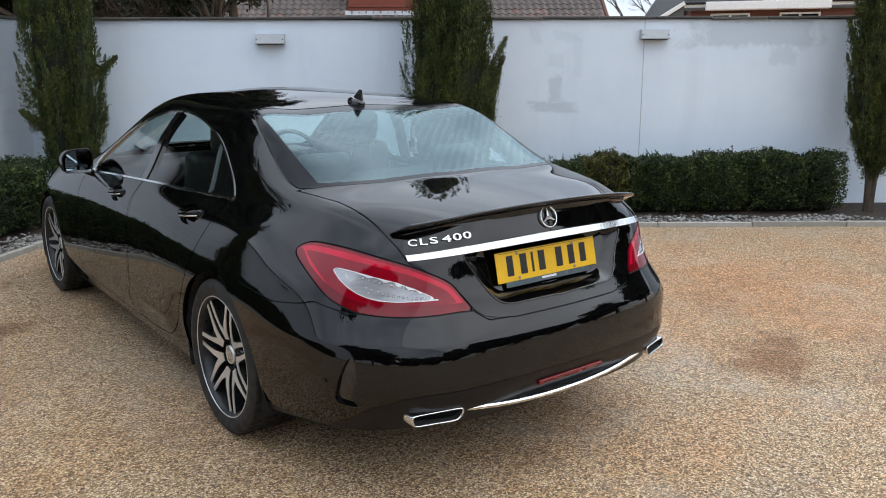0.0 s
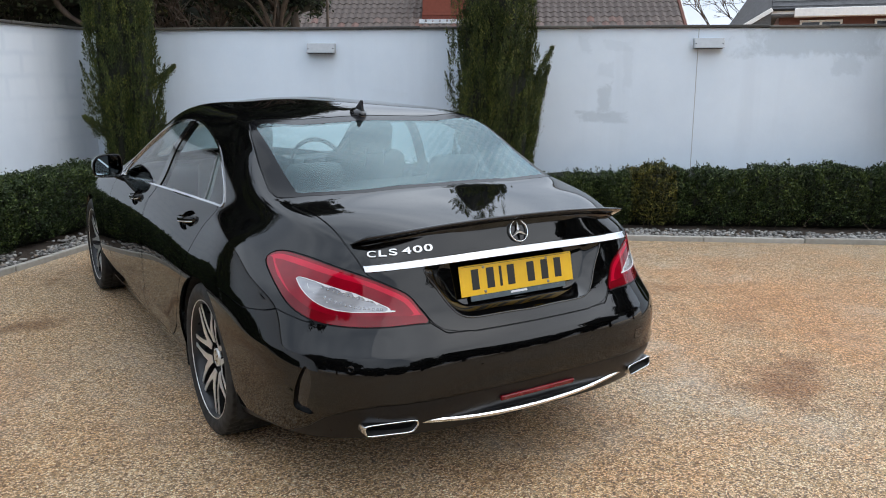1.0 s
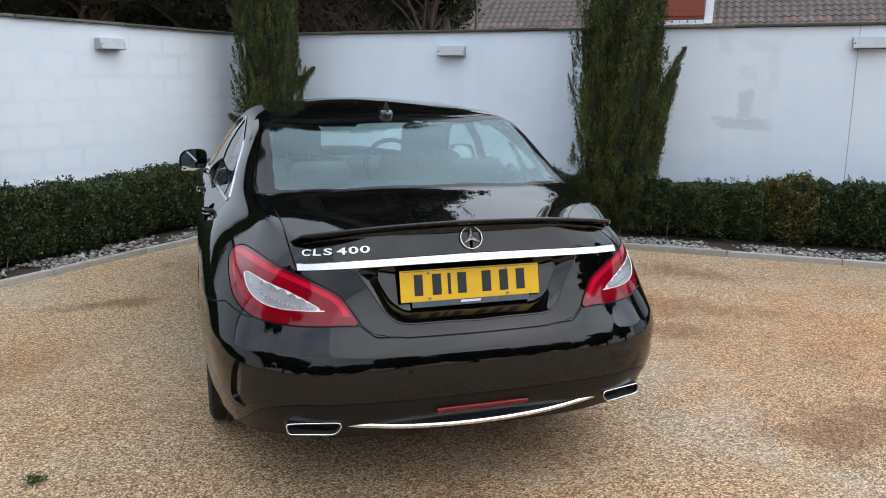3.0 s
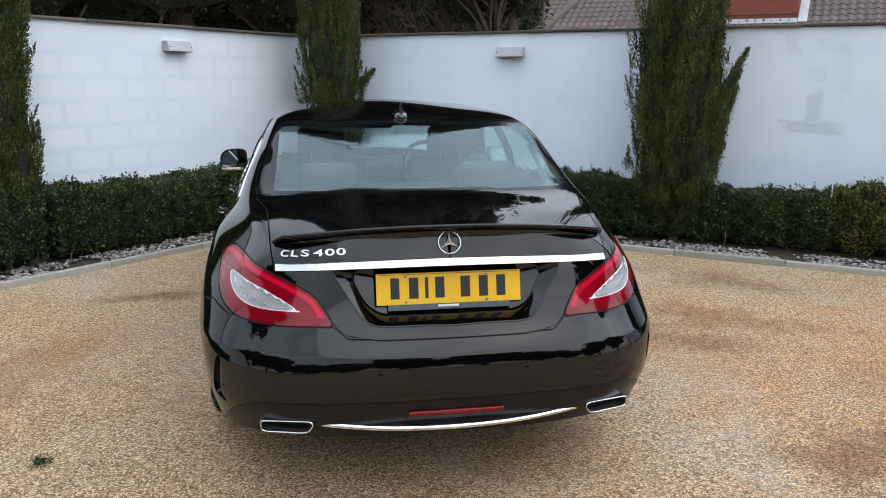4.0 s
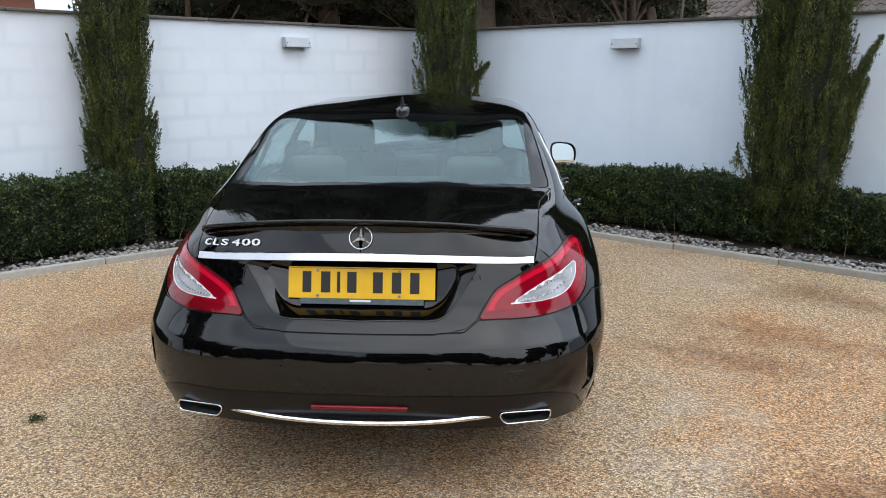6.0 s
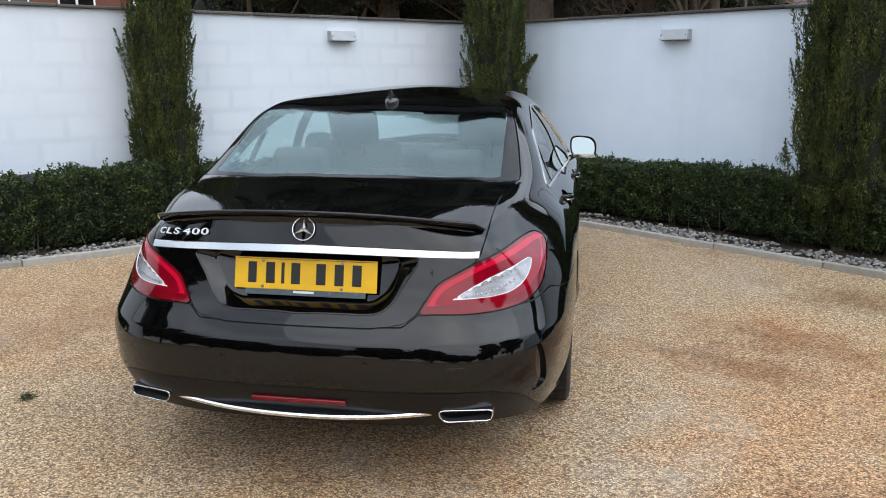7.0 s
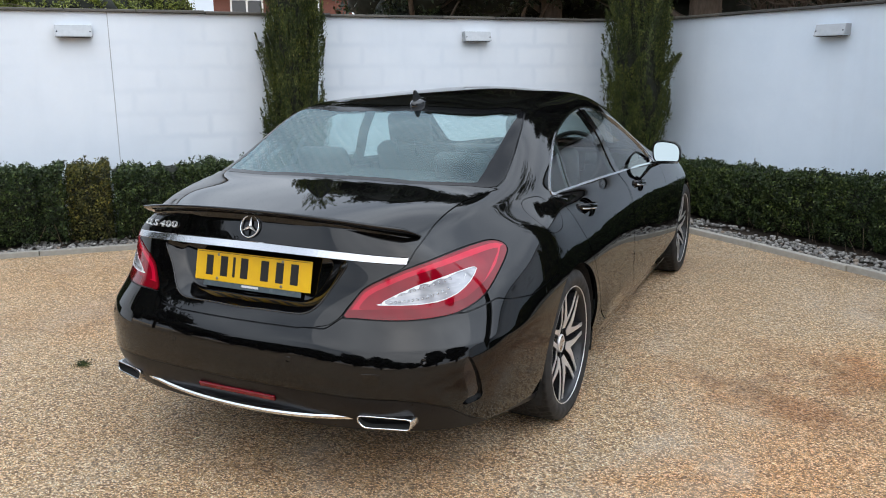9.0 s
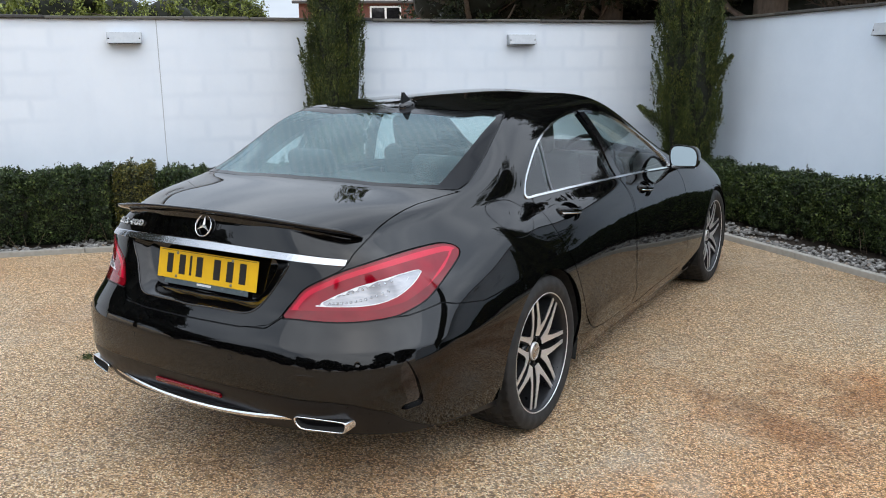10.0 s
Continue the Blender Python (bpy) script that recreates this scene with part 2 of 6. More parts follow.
def mat_glass(name, tint, gloss_ior=1.5, rough=0.0, dew=False, f0=None):
    m = bpy.data.materials.new(name)
    m.use_nodes = True
    n, l = m.node_tree.nodes, m.node_tree.links
    n.clear()
    out, mix, clear, gloss, face, power, ramp = (n.new("ShaderNode" + t) for t in ("OutputMaterial", "MixShader", "BsdfTransparent", "BsdfGlossy", "LayerWeight", "Math", "MapRange"))
    clear.inputs["Color"].default_value = (*tint, 1)
    gloss.inputs["Roughness"].default_value = rough
    power.operation = "POWER"
    power.inputs[1].default_value = 4.4
    f0 = f0 or ((gloss_ior - 1) / (gloss_ior + 1)) ** 2 * 1.9
    ramp.inputs["To Min"].default_value, ramp.inputs["To Max"].default_value = f0, 1.0
    l.new(face.outputs["Facing"], power.inputs[0])
    l.new(power.outputs["Value"], ramp.inputs["Value"])
    l.new(ramp.outputs["Result"], mix.inputs["Fac"])
    l.new(clear.outputs["BSDF"], mix.inputs[1])
    l.new(gloss.outputs["BSDF"], mix.inputs[2])
    if dew:
        # a coated, tempered pane: soft rows of stress spots in its gloss
        co, turn, rows, spots, shine = (n.new("ShaderNode" + t) for t in ("TexCoord", "Mapping", "TexVoronoi", "MapRange", "Mix"))
        turn.inputs["Rotation"].default_value, turn.inputs["Scale"].default_value = (0, 0, radians(45)), (30, 30, 0)
        rows.inputs["Scale"].default_value, rows.inputs["Randomness"].default_value = 1.0, .18
        for key, val in (("From Min", .40), ("From Max", .15), ("To Min", .0), ("To Max", 1.0)):
            spots.inputs[key].default_value = val
        shine.data_type = "RGBA"
        shine.inputs["A"].default_value, shine.inputs["B"].default_value = (.64, .83, .87, 1), (.88, 1.0, 1.0, 1)
        l.new(co.outputs["Object"], turn.inputs["Vector"])
        l.new(turn.outputs["Vector"], rows.inputs["Vector"])
        l.new(rows.outputs["Distance"], spots.inputs["Value"])
        l.new(spots.outputs["Result"], shine.inputs["Factor"])
        l.new(shine.outputs["Result"], gloss.inputs["Color"])
    l.new(mix.outputs["Shader"], out.inputs["Surface"])
    return m


PAINT = mat_paint()
GRAVEL = mat_gravel()
WALL_L, WALL_R = mat_wall("painted_block_render", True), mat_wall("painted_smooth_render", False)
GLASS = mat_glass("tinted_glass", (.72, .83, .82), 1.52)
GLASS_REAR = mat_glass("coated_rear_glass", (.62, .76, .75), 1.52, 0.0, True, .085)
GLASS_CLEAR = mat_glass("clear_glass", (.84, .92, .91), 1.5)
CHROME = mat_grain("polished_chrome", (.80, .81, .83), (.72, .73, .75), 8, .10, 1.0, .0)
STRIP = mat_grain("bright_boot_strip", (.60, .61, .63), (.53, .54, .56), 5, .16, 1.0, .0)
SATIN = mat_grain("satin_aluminium", (.66, .66, .67), (.56, .56, .57), 60, .28, 1.0, .02)
BLACK_PLASTIC = mat_grain("black_plastic", (.004, .004, .005), (.008, .008, .009), 90, .34, 0, .03)
BLACK_PLASTIC.node_tree.nodes["Principled BSDF"].inputs["Specular IOR Level"].default_value = .3
GLOSS_BLACK = material("gloss_black_trim", (.006, .006, .007), .08, 0, .6)
FRIT = material("black_frit", (.004, .004, .005), .10, 0, 0, .16)
RUBBER = mat_grain("tyre_rubber", (.010, .010, .010), (.021, .020, .019), 45, .72, 0, .25)
RIM_DARK = mat_grain("dark_grey_rim", (.030, .031, .034), (.020, .020, .022), 30, .32, .4, .02)
RIM_FACE = mat_grain("machined_alloy", (.80, .80, .80), (.70, .70, .70), 120, .34, .75, .03, (1, 1, 8))
DISC = mat_grain("brake_steel", (.34, .33, .32), (.22, .21, .20), 60, .38, 1.0, .05)
FABRIC = mat_grain("dark_seat_leather", (.018, .018, .019), (.030, .029, .028), 55, .55, 0, .2)
LINING = mat_grain("pale_headlining", (.30, .29, .27), (.36, .35, .33), 40, .9, 0, .1)
CARPET = mat_grain("dark_carpet", (.010, .010, .010), (.018, .018, .017), 90, .95, 0, .2)
LAMP_RED = mat_grain("red_lamp_lens", (.27, .0015, .012), (.17, .001, .008), 7, .10, 0, .0)
LAMP_DEEP = mat_grain("dark_red_lens", (.20, .002, .009), (.13, .002, .006), 9, .10, 0, .0)
LAMP_CLEAR = mat_grain("clear_ribbed_lens", (.50, .51, .54), (.30, .31, .34), 11, .14, .25, .05, (1, 1, 4))
LAMP_BRIGHT = mat_grain("bright_red_lens", (.58, .006, .034), (.46, .004, .026), 9, .10, 0, .0)
LAMP_CELL = mat_grain("faceted_reflector", (.55, .56, .58), (.30, .31, .33), 300, .12, .8, .4)
for m in (LAMP_RED, LAMP_DEEP, LAMP_CLEAR, LAMP_BRIGHT):
    m.node_tree.nodes["Principled BSDF"].inputs["Coat Weight"].default_value = 1.0
    m.node_tree.nodes["Principled BSDF"].inputs["Coat IOR"].default_value = 1.42
    m.node_tree.nodes["Principled BSDF"].inputs["Specular IOR Level"].default_value = .1
LETTER = mat_grain("satin_chrome_letters", (.86, .87, .88), (.80, .81, .82), 40, .28, .7, .0)
LAMP_WHITE = material("white_light_guide", (.70, .71, .73), .2)
YELLOW = mat_grain("yellow_plate", (.78, .47, .012), (.72, .42, .010), 20, .35, 0, .02)
PLATE_INK = material("black_plate_ink", (.012, .012, .012), .4)
PLATE_BASE = mat_grain("pale_plate_surround", (.10, .13, .15), (.07, .09, .10), 30, .25, 0, .02)
MIRROR = material("mirror_glass", (.34, .40, .42), .02, 1.0)

# ---- mesh helpers ----
def mesh_from(name, verts, faces, smooth=True, normals=None):
    me = bpy.data.meshes.new(name)
    me.from_pydata([tuple(map(float, v)) for v in verts], [], [tuple(map(int, f)) for f in faces])
    me.polygons.foreach_set("use_smooth", [smooth] * len(me.polygons))
    me.update()
    if normals is not None:
        me.normals_split_custom_set_from_vertices([tuple(map(float, n)) for n in normals])
    return me


def quads_from(name, verts, n=4):
    """A mesh of loose n-gons, n rows of verts each."""
    verts = np.asarray(verts, dtype=np.float32).reshape(-1, 3)
    me = bpy.data.meshes.new(name)
    count = len(verts) // n
    me.vertices.add(len(verts))
    me.vertices.foreach_set("co", verts.ravel())
    me.loops.add(count * n)
    me.loops.foreach_set("vertex_index", np.arange(count * n, dtype=np.int32))
    me.polygons.add(count)
    me.polygons.foreach_set("loop_start", np.arange(0, count * n, n, dtype=np.int32))
    me.update(calc_edges=True)
    me.validate()
    return me


def put(name, me, material=None, parent=None, label="", at=None):
    """Links a mesh as one object, under a thing if parent is given."""
    ob = new(name, me)
    if material is not None and not me.materials:
        me.materials.append(material)
    if parent is not None:
        ob.parent = parent
    if at is not None:
        ob.matrix_basis = at
    if label:
        tagged(ob, label)
    return ob


def part(name, bm, material, parent, label="", at=None, smooth=False):
    me = bpy.data.meshes.new(name)
    for f in bm.faces:
        f.smooth = smooth
    bm.to_mesh(me)
    bm.free()
    return put(name, me, material, parent, label, at)


def empty(name, x=0, y=0, z=0, rz=0):
    ob = new(name)
    ob.matrix_basis = pose(x, y, z, 0, 0, rz)
    ob.empty_display_size = 0.1
    return ob


def box_bm(sx, sy, sz, bevel=0.0, seg=2, at=(0, 0, 0), bm=None, turn=None):
    own = bmesh.new()
    bmesh.ops.create_cube(own, size=1.0)
    bmesh.ops.scale(own, vec=(sx, sy, sz), verts=own.verts)
    if bevel > 0:
        bmesh.ops.bevel(own, geom=list(own.edges), offset=bevel, segments=seg, affect="EDGES", profile=0.5)
    if turn is not None:
        bmesh.ops.transform(own, matrix=turn, verts=own.verts)
    bmesh.ops.translate(own, vec=at, verts=own.verts)
    if bm is None:
        return own
    tmp = bpy.data.meshes.new("tmp")
    own.to_mesh(tmp)
    own.free()
    bm.from_mesh(tmp)
    bpy.data.meshes.remove(tmp)
    return bm


def lathe(profile, seg=48, axis="x"):
    """A surface of revolution of (along, radius) pairs."""
    prof = np.array(profile, float)
    ang = np.linspace(0, 2 * np.pi, seg, endpoint=False)
    v = []
    for a, r in prof:
        for t in ang:
            c, s = r * np.cos(t), r * np.sin(t)
            v.append((a, c, s) if axis == "x" else (c, s, a))
    f = []
    for i in range(len(prof) - 1):
        for j in range(seg):
            k = (j + 1) % seg
            f.append((i * seg + j, i * seg + k, (i + 1) * seg + k, (i + 1) * seg + j))
    return v, f


def sweep(path, section, closed=False):
    """Sweeps a closed (side, up) section along a path of 3D points; up stays near +z."""
    path, n = np.array(path, float), len(section)
    tang = np.gradient(path, axis=0)
    tang /= np.linalg.norm(tang, axis=1, keepdims=True)
    v, f = [], []
    for p, t in zip(path, tang):
        side = np.cross(t, (0, 0, 1.0))
        side /= np.linalg.norm(side)
        up = np.cross(side, t)
        v += [p + a * side + b * up for a, b in section]
    for i in range(len(path) - 1):
        for j in range(n):
            k = (j + 1) % n
            f.append((i * n + j, i * n + k, (i + 1) * n + k, (i + 1) * n + j))
    if not closed:
        f += [tuple(range(n))[::-1], tuple(range((len(path) - 1) * n, len(path) * n))]
    return v, f


def spline(knots, values, at):
    """A natural cubic spline through values at knots."""
    k, p, at = np.asarray(knots, float), np.asarray(values, float), np.asarray(at, float)
    flat = p.reshape(len(k), -1)
    n, h = len(k), np.diff(k)
    a, b = np.zeros((n, n)), np.zeros((n, flat.shape[1]))
    a[0, 0] = a[-1, -1] = 1
    for i in range(1, n - 1):
        a[i, i - 1 : i + 2] = h[i - 1], 2 * (h[i - 1] + h[i]), h[i]
        b[i] = 6 * ((flat[i + 1] - flat[i]) / h[i] - (flat[i] - flat[i - 1]) / h[i - 1])
    m = np.linalg.solve(a, b)
    i = np.clip(np.searchsorted(k, at, "right") - 1, 0, n - 2)
    hi, d0, d1 = h[i][:, None], (k[i + 1] - at)[:, None], (at - k[i])[:, None]
    out = (m[i] * d0**3 + m[i + 1] * d1**3) / (6 * hi) + (flat[i] / hi - m[i] * hi / 6) * d0 + (flat[i + 1] / hi - m[i + 1] * hi / 6) * d1
    return out.reshape(len(at), *p.shape[1:])


def smooth_path(points, count=60, closed=False):
    p = np.array(points, float)
    if closed:
        p = np.concatenate([p[-3:], p, p[:4]])
    t = np.r_[0, np.cumsum(np.sqrt(np.linalg.norm(np.diff(p, axis=0), axis=1)))]
    lo, hi = (t[3], t[-4]) if closed else (t[0], t[-1])
    return spline(t, p, np.linspace(lo, hi, count, endpoint=not closed))

# ---- the car: body surface ----
# Levels of the body run from the sill up to the belt, as plan curves from the middle of the tail to the wheel.
TAIL_PLAN = {
    0: [(0, -1.065, .285), (.35, -1.055, .285), (.58, -1.005, .29), (.765, -.845, .272), (.850, -.60, .250), (.885, -.29, .215)],
    1: [(0, -1.100, .36), (.36, -1.088, .36), (.61, -1.030, .365), (.800, -.845, .360), (.880, -.60, .345), (.912, -.29, .32)],
    2: [(0, -1.136, .46), (.37, -1.114, .46), (.63, -1.040, .46), (.826, -.855, .46), (.895, -.60, .46), (.927, -.29, .45)],
    3: [(0, -1.130, .588), (.37, -1.106, .588), (.63, -1.028, .588), (.826, -.845, .590), (.904, -.60, .585), (.931, -.29, .58)],
    4: [(0, -1.122, .605), (.37, -1.098, .605), (.625, -1.018, .605), (.821, -.835, .607), (.901, -.59, .610), (.929, -.29, .62)],
    5: [(0, -1.078, .67), (.37, -1.046, .68), (.605, -.972, .685), (.79, -.80, .69), (.880, -.58, .70), (.916, -.29, .71)],
    6: [(0, -1.030, .78), (.36, -1.002, .78), (.60, -.937, .78), (.755, -.78, .785), (.843, -.57, .79), (.890, -.28, .80)],
    7: [(0, -1.002, .885), (.35, -.982, .88), (.59, -.918, .875), (.705, -.78, .875), (.780, -.56, .875), (.845, -.28, .895)],
    8: [(0, -.972, .997), (.32, -.952, .986), (.50, -.900, .963), (.61, -.828, .940), (.706, -.61, .954), (.765, -.26, .975)],
}
NOSE_PLAN = {
    0: [(.72, 3.52, .21), (.42, 3.70, .20), (0, 3.76, .20)],
    1: [(.76, 3.55, .30), (.44, 3.75, .29), (0, 3.81, .29)],
    2: [(.78, 3.56, .42), (.45, 3.76, .42), (0, 3.825, .42)],
    3: [(.78, 3.55, .53), (.45, 3.75, .53), (0, 3.82, .53)],
    4: [(.775, 3.53, .56), (.45, 3.74, .56), (0, 3.81, .56)],
    5: [(.76, 3.50, .63), (.44, 3.71, .63), (0, 3.79, .63)],
    6: [(.73, 3.46, .70), (.43, 3.66, .70), (0, 3.74, .71)],
    7: [(.69, 3.41, .76), (.42, 3.60, .77), (0, 3.68, .78)],
    8: [(.64, 3.35, .805), (.40, 3.53, .82), (0, 3.61, .83)],
}
# Side sections: y, belt half width, belt height, full half width, sill height, roundness of the shoulder.
SIDES = [(.09, .790, .975, .935, .195, 2.6), (.45, .805, .970, .935, .175, 3.2), (1.05, .826, .962, .930, .165, 3.8), (1.60, .842, .944, .928, .165, 3.8),
         (1.95, .850, .928, .928, .17, 3.6), (2.30, .848, .914, .930, .175, 3.2), (2.90, .790, .880, .925, .19, 2.6)]
RISE = [0, .085, .27, .475, .52, .63, .765, .885, 1.0]
# Above the belt, from the side in to the middle, for each section from the tail's corner forward.
OVER = [
    [(.595, -.845, .944), (.565, -.868, .950), (.32, -.950, .986), (0, -.972, .997)],
    [(.672, -.622, .990), (.630, -.645, 1.004), (.33, -.700, 1.030), (0, -.715, 1.037)],
    [(.722, -.285, 1.034), (.662, -.375, 1.047), (.35, -.440, 1.0615), (0, -.458, 1.067)],
    [(.731, .045, 1.100), (.651, -.03, 1.188), (.35, -.055, 1.2058), (0, -.060, 1.213)],
    [(.702, .38, 1.180), (.611, .240, 1.304), (.33, .295, 1.3278), (0, .305, 1.337)],
    [(.720, 1.00, 1.190), (.600, .93, 1.334), (.31, .94, 1.382), (0, .94, 1.398)],
    [(.745, 1.53, 1.130), (.612, 1.45, 1.300), (.31, 1.50, 1.362), (0, 1.52, 1.379)],
    [(.790, 1.87, 1.030), (.680, 1.82, 1.130), (.34, 1.98, 1.200), (0, 2.03, 1.215)],
    [(.808, 2.25, .938), (.735, 2.22, .962), (.37, 2.43, .985), (0, 2.50, .992)],
    [(.735, 2.91, .898), (.640, 2.93, .915), (.33, 2.97, .930), (0, 2.98, .935)],
    [(.60, 3.36, .818), (.52, 3.40, .828), (.28, 3.50, .840), (0, 3.54, .846)],
]


def body_grid():
    levels = np.zeros((16, 9, 3))
    for k in range(9):
        levels[:6, k], levels[13:, k] = TAIL_PLAN[k], NOSE_PLAN[k]
    for i, (y, xb, zb, full, sill, p) in enumerate(SIDES):
        for k, h in enumerate(RISE):
            if h < .475:
                x = full - .075 * (1 - h / .475) ** 2.6
            else:
                x = xb + (full - xb) * (1 - ((h - .475) / .525) ** p)
            levels[6 + i, k] = x, y, sill + (zb - sill) * h
    over = np.array(OVER)
    chord = np.linalg.norm(np.diff(levels[:, 2:8], axis=0), axis=2).mean(1)
    knots = np.r_[0, np.cumsum(chord)]
    flip = np.array([-1, 1, 1.0])
    ext = np.concatenate([levels[2:0:-1] * flip, levels, levels[-2:-4:-1] * flip])
    ekn = np.r_[-knots[2], -knots[1], knots, 2 * knots[-1] - knots[-2], 2 * knots[-1] - knots[-3]]
    u_tail = np.linspace(0, knots[3], 72)
    u_side = np.linspace(knots[3], knots[13], 300)
    u_nose = np.linspace(knots[13], knots[15], 50)
    us = np.r_[u_tail, u_side[1:], u_nose[1:]]
    low = spline(ekn, ext, us)
    up = spline(knots[3:14], over, u_side)
    # the rear window stands on the boot at an angle, and the windscreen on the bonnet
    for a, b in ((0, 2), (2, 8), (8, 10)):
        pick = (u_side >= knots[3 + a] - 1e-9) & (u_side <= knots[3 + b] + 1e-9)
        up[pick, 2:] = spline(knots[3 + a : 4 + b], over[a : b + 1, 2:], u_side[pick])
        seg = np.where(pick)[0]
        for _ in range(240):
            up[seg[1:-1], 2:] = .5 * up[seg[1:-1], 2:] + .25 * (up[seg[:-2], 2:] + up[seg[2:], 2:])
    first, last = 71, 71 + 299
    wa, wb = 8, 9
    rows = []
    for i in range(len(us)):
        pts = list(low[i])
        if first <= i <= last:
            pts += list(up[i - first])
            pts.append(pts[-2] * flip)
        else:
            j = 0 if i < first else -1
            pts.append(low[i][8] + (up[j][0] - low[first if i < first else last][8]))
        pts = np.array([pts[0] + (pts[0] - pts[1])] + pts)
        h = np.linalg.norm(np.diff(pts, axis=0), axis=1)
        d = np.diff(pts, axis=0) / h[:, None]
        m = (d[1:] * h[:-1, None] + d[:-1] * h[1:, None]) / (h[1:] + h[:-1])[:, None]
        out = []
        for s in range(1, len(pts) - 2):
            steps = wa if s < 9 else wb
            t = np.arange(steps)[:, None] / steps
            hs = h[s]
            out.append((2 * t**3 - 3 * t**2 + 1) * pts[s] + (t**3 - 2 * t**2 + t) * hs * m[s - 1] + (3 * t**2 - 2 * t**3) * pts[s + 1] + (t**3 - t**2) * hs * m[s])
        out.append(pts[-2][None])
        rows.append(np.concatenate(out))
    verts, faces, arc, index = [], [], [], []
    for i, r in enumerate(rows):
        index.append(list(range(len(verts), len(verts) + len(r))))
        verts += list(r)
        arc += [us[i]] * len(r)
    for i in range(len(rows) - 1):
        for j in range(min(len(rows[i]), len(rows[i + 1])) - 1):
            faces.append((index[i][j], index[i + 1][j], index[i + 1][j + 1], index[i][j + 1]))
    zone = np.concatenate([np.arange(len(r)) > 64 for r in rows])
    return np.array(verts), faces, np.array(arc), zone


class Shell:
    """The half body as one net of faces, out of which panels are cut along curves."""

    def __init__(self):
        self.v, self.faces, self.arc, self.over = body_grid()
        self.v[np.abs(self.v[:, 0]) < 1e-5, 0] = 0
        y, z = self.v[:, 1], self.v[:, 2]
        taper = np.clip((2.05 - y) / 1.6, 0, 1)
        fade = np.clip((y - .44) / .06, 0, 1) * taper
        step = np.clip((.372 + .085 * taper - z) / (.03 + .062 * taper), 0, 1)
        self.v[:, 0] += np.where((self.v[:, 0] > .7) & (z < .5), .022 * fade * (step * step * (3 - 2 * step)) * np.clip((z - .20) / .12, 0, 1), 0)
        low = np.clip((.482 - z) / .062, 0, 1)
        wide = np.clip((self.v[:, 0] - .28) / .30, 0, 1)
        self.v[:, 1] -= np.where((y < -.70) & (z < .5), .013 * low * low * (3 - 2 * low) * (.30 + .70 * wide) * np.clip((z - .29) / .10, 0, 1), 0)
        f = np.array(self.faces)
        n = np.cross(self.v[f[:, 2]] - self.v[f[:, 0]], self.v[f[:, 3]] - self.v[f[:, 1]])
        self.n = np.zeros_like(self.v)
        for c in range(4):
            np.add.at(self.n, f[:, c], n)
        self.n /= np.linalg.norm(self.n, axis=1, keepdims=True) + 1e-12
        # even out the sheen where the skin has no edge
        links = np.concatenate([f[:, [0, 1]], f[:, [1, 2]], f[:, [2, 3]], f[:, [3, 0]]])
        same = (self.n[links[:, 0]] * self.n[links[:, 1]]).sum(1) > .985
        links = links[same]
        for _ in range(24):
            total, count = self.n.copy(), np.ones(len(self.n))
            for a, b in ((0, 1), (1, 0)):
                np.add.at(total, links[:, a], self.n[links[:, b]])
                np.add.at(count, links[:, a], 1)
            self.n = total / count[:, None]
            self.n[self.v[:, 0] == 0, 0] = 0
        self.n /= np.linalg.norm(self.n, axis=1, keepdims=True) + 1e-12

    def split(self, faces, field):
        """Faces on the positive and on the negative side of a field on the vertices."""
        f, cache, inside, outside = field, {}, [], []
        v, n, arc, over, values = list(self.v), list(self.n), list(self.arc), list(self.over), list(f)
        sign = f > 0
        for face in faces:
            s = [sign[i] for i in face]
            if all(s):
                inside.append(face)
            elif not any(s):
                outside.append(face)
            else:
                a, b = [], []
                for k, i in enumerate(face):
                    j = face[(k + 1) % len(face)]
                    (a if s[k] else b).append(i)
                    if s[k] != s[(k + 1) % len(face)]:
                        key = (min(i, j), max(i, j))
                        if key not in cache:
                            t = f[key[0]] / (f[key[0]] - f[key[1]])
                            cache[key] = len(v)
                            v.append(v[key[0]] * (1 - t) + v[key[1]] * t)
                            nn = n[key[0]] * (1 - t) + n[key[1]] * t
                            n.append(nn / np.linalg.norm(nn))
                            arc.append(arc[key[0]] * (1 - t) + arc[key[1]] * t)
                            over.append(over[key[0]] or over[key[1]])
                        a.append(cache[key])
                        b.append(cache[key])
                if len(a) > 2:
                    inside.append(tuple(a))
                if len(b) > 2:
                    outside.append(tuple(b))
        self.v, self.n, self.arc, self.over = np.array(v), np.array(n), np.array(arc), np.array(over)
        return inside, outside

    def arc_of(self, points):
        """Arc and height of places near the surface."""
        out = []
        for p in points:
            i = np.argmin(((self.v - np.array(p)) ** 2).sum(1))
            out.append((self.arc[i], p[2]))
        return np.array(out)

    def build(self, faces, offset=0.0, skirt=0.012, sides="both"):
        """Verts, faces and normals of a panel: mirrored, moved out by offset, with its edges turned in."""
        used = sorted({i for f in faces for i in f})
        at = {i: k for k, i in enumerate(used)}
        v, n = self.v[used], self.n[used]
        v = v + n * offset
        fs = [tuple(at[i] for i in f) for f in faces]
        edges = {}
        for f in fs:
            for k, i in enumerate(f):
                j = f[(k + 1) % len(f)]
                key = (min(i, j), max(i, j))
                edges[key] = None if key in edges else (i, j)
        rim = [e for e in edges.values() if e is not None and not (abs(v[e[0]][0]) < 1e-6 and abs(v[e[1]][0]) < 1e-6)]
        vs, ns, ff = list(v), list(n), list(fs)
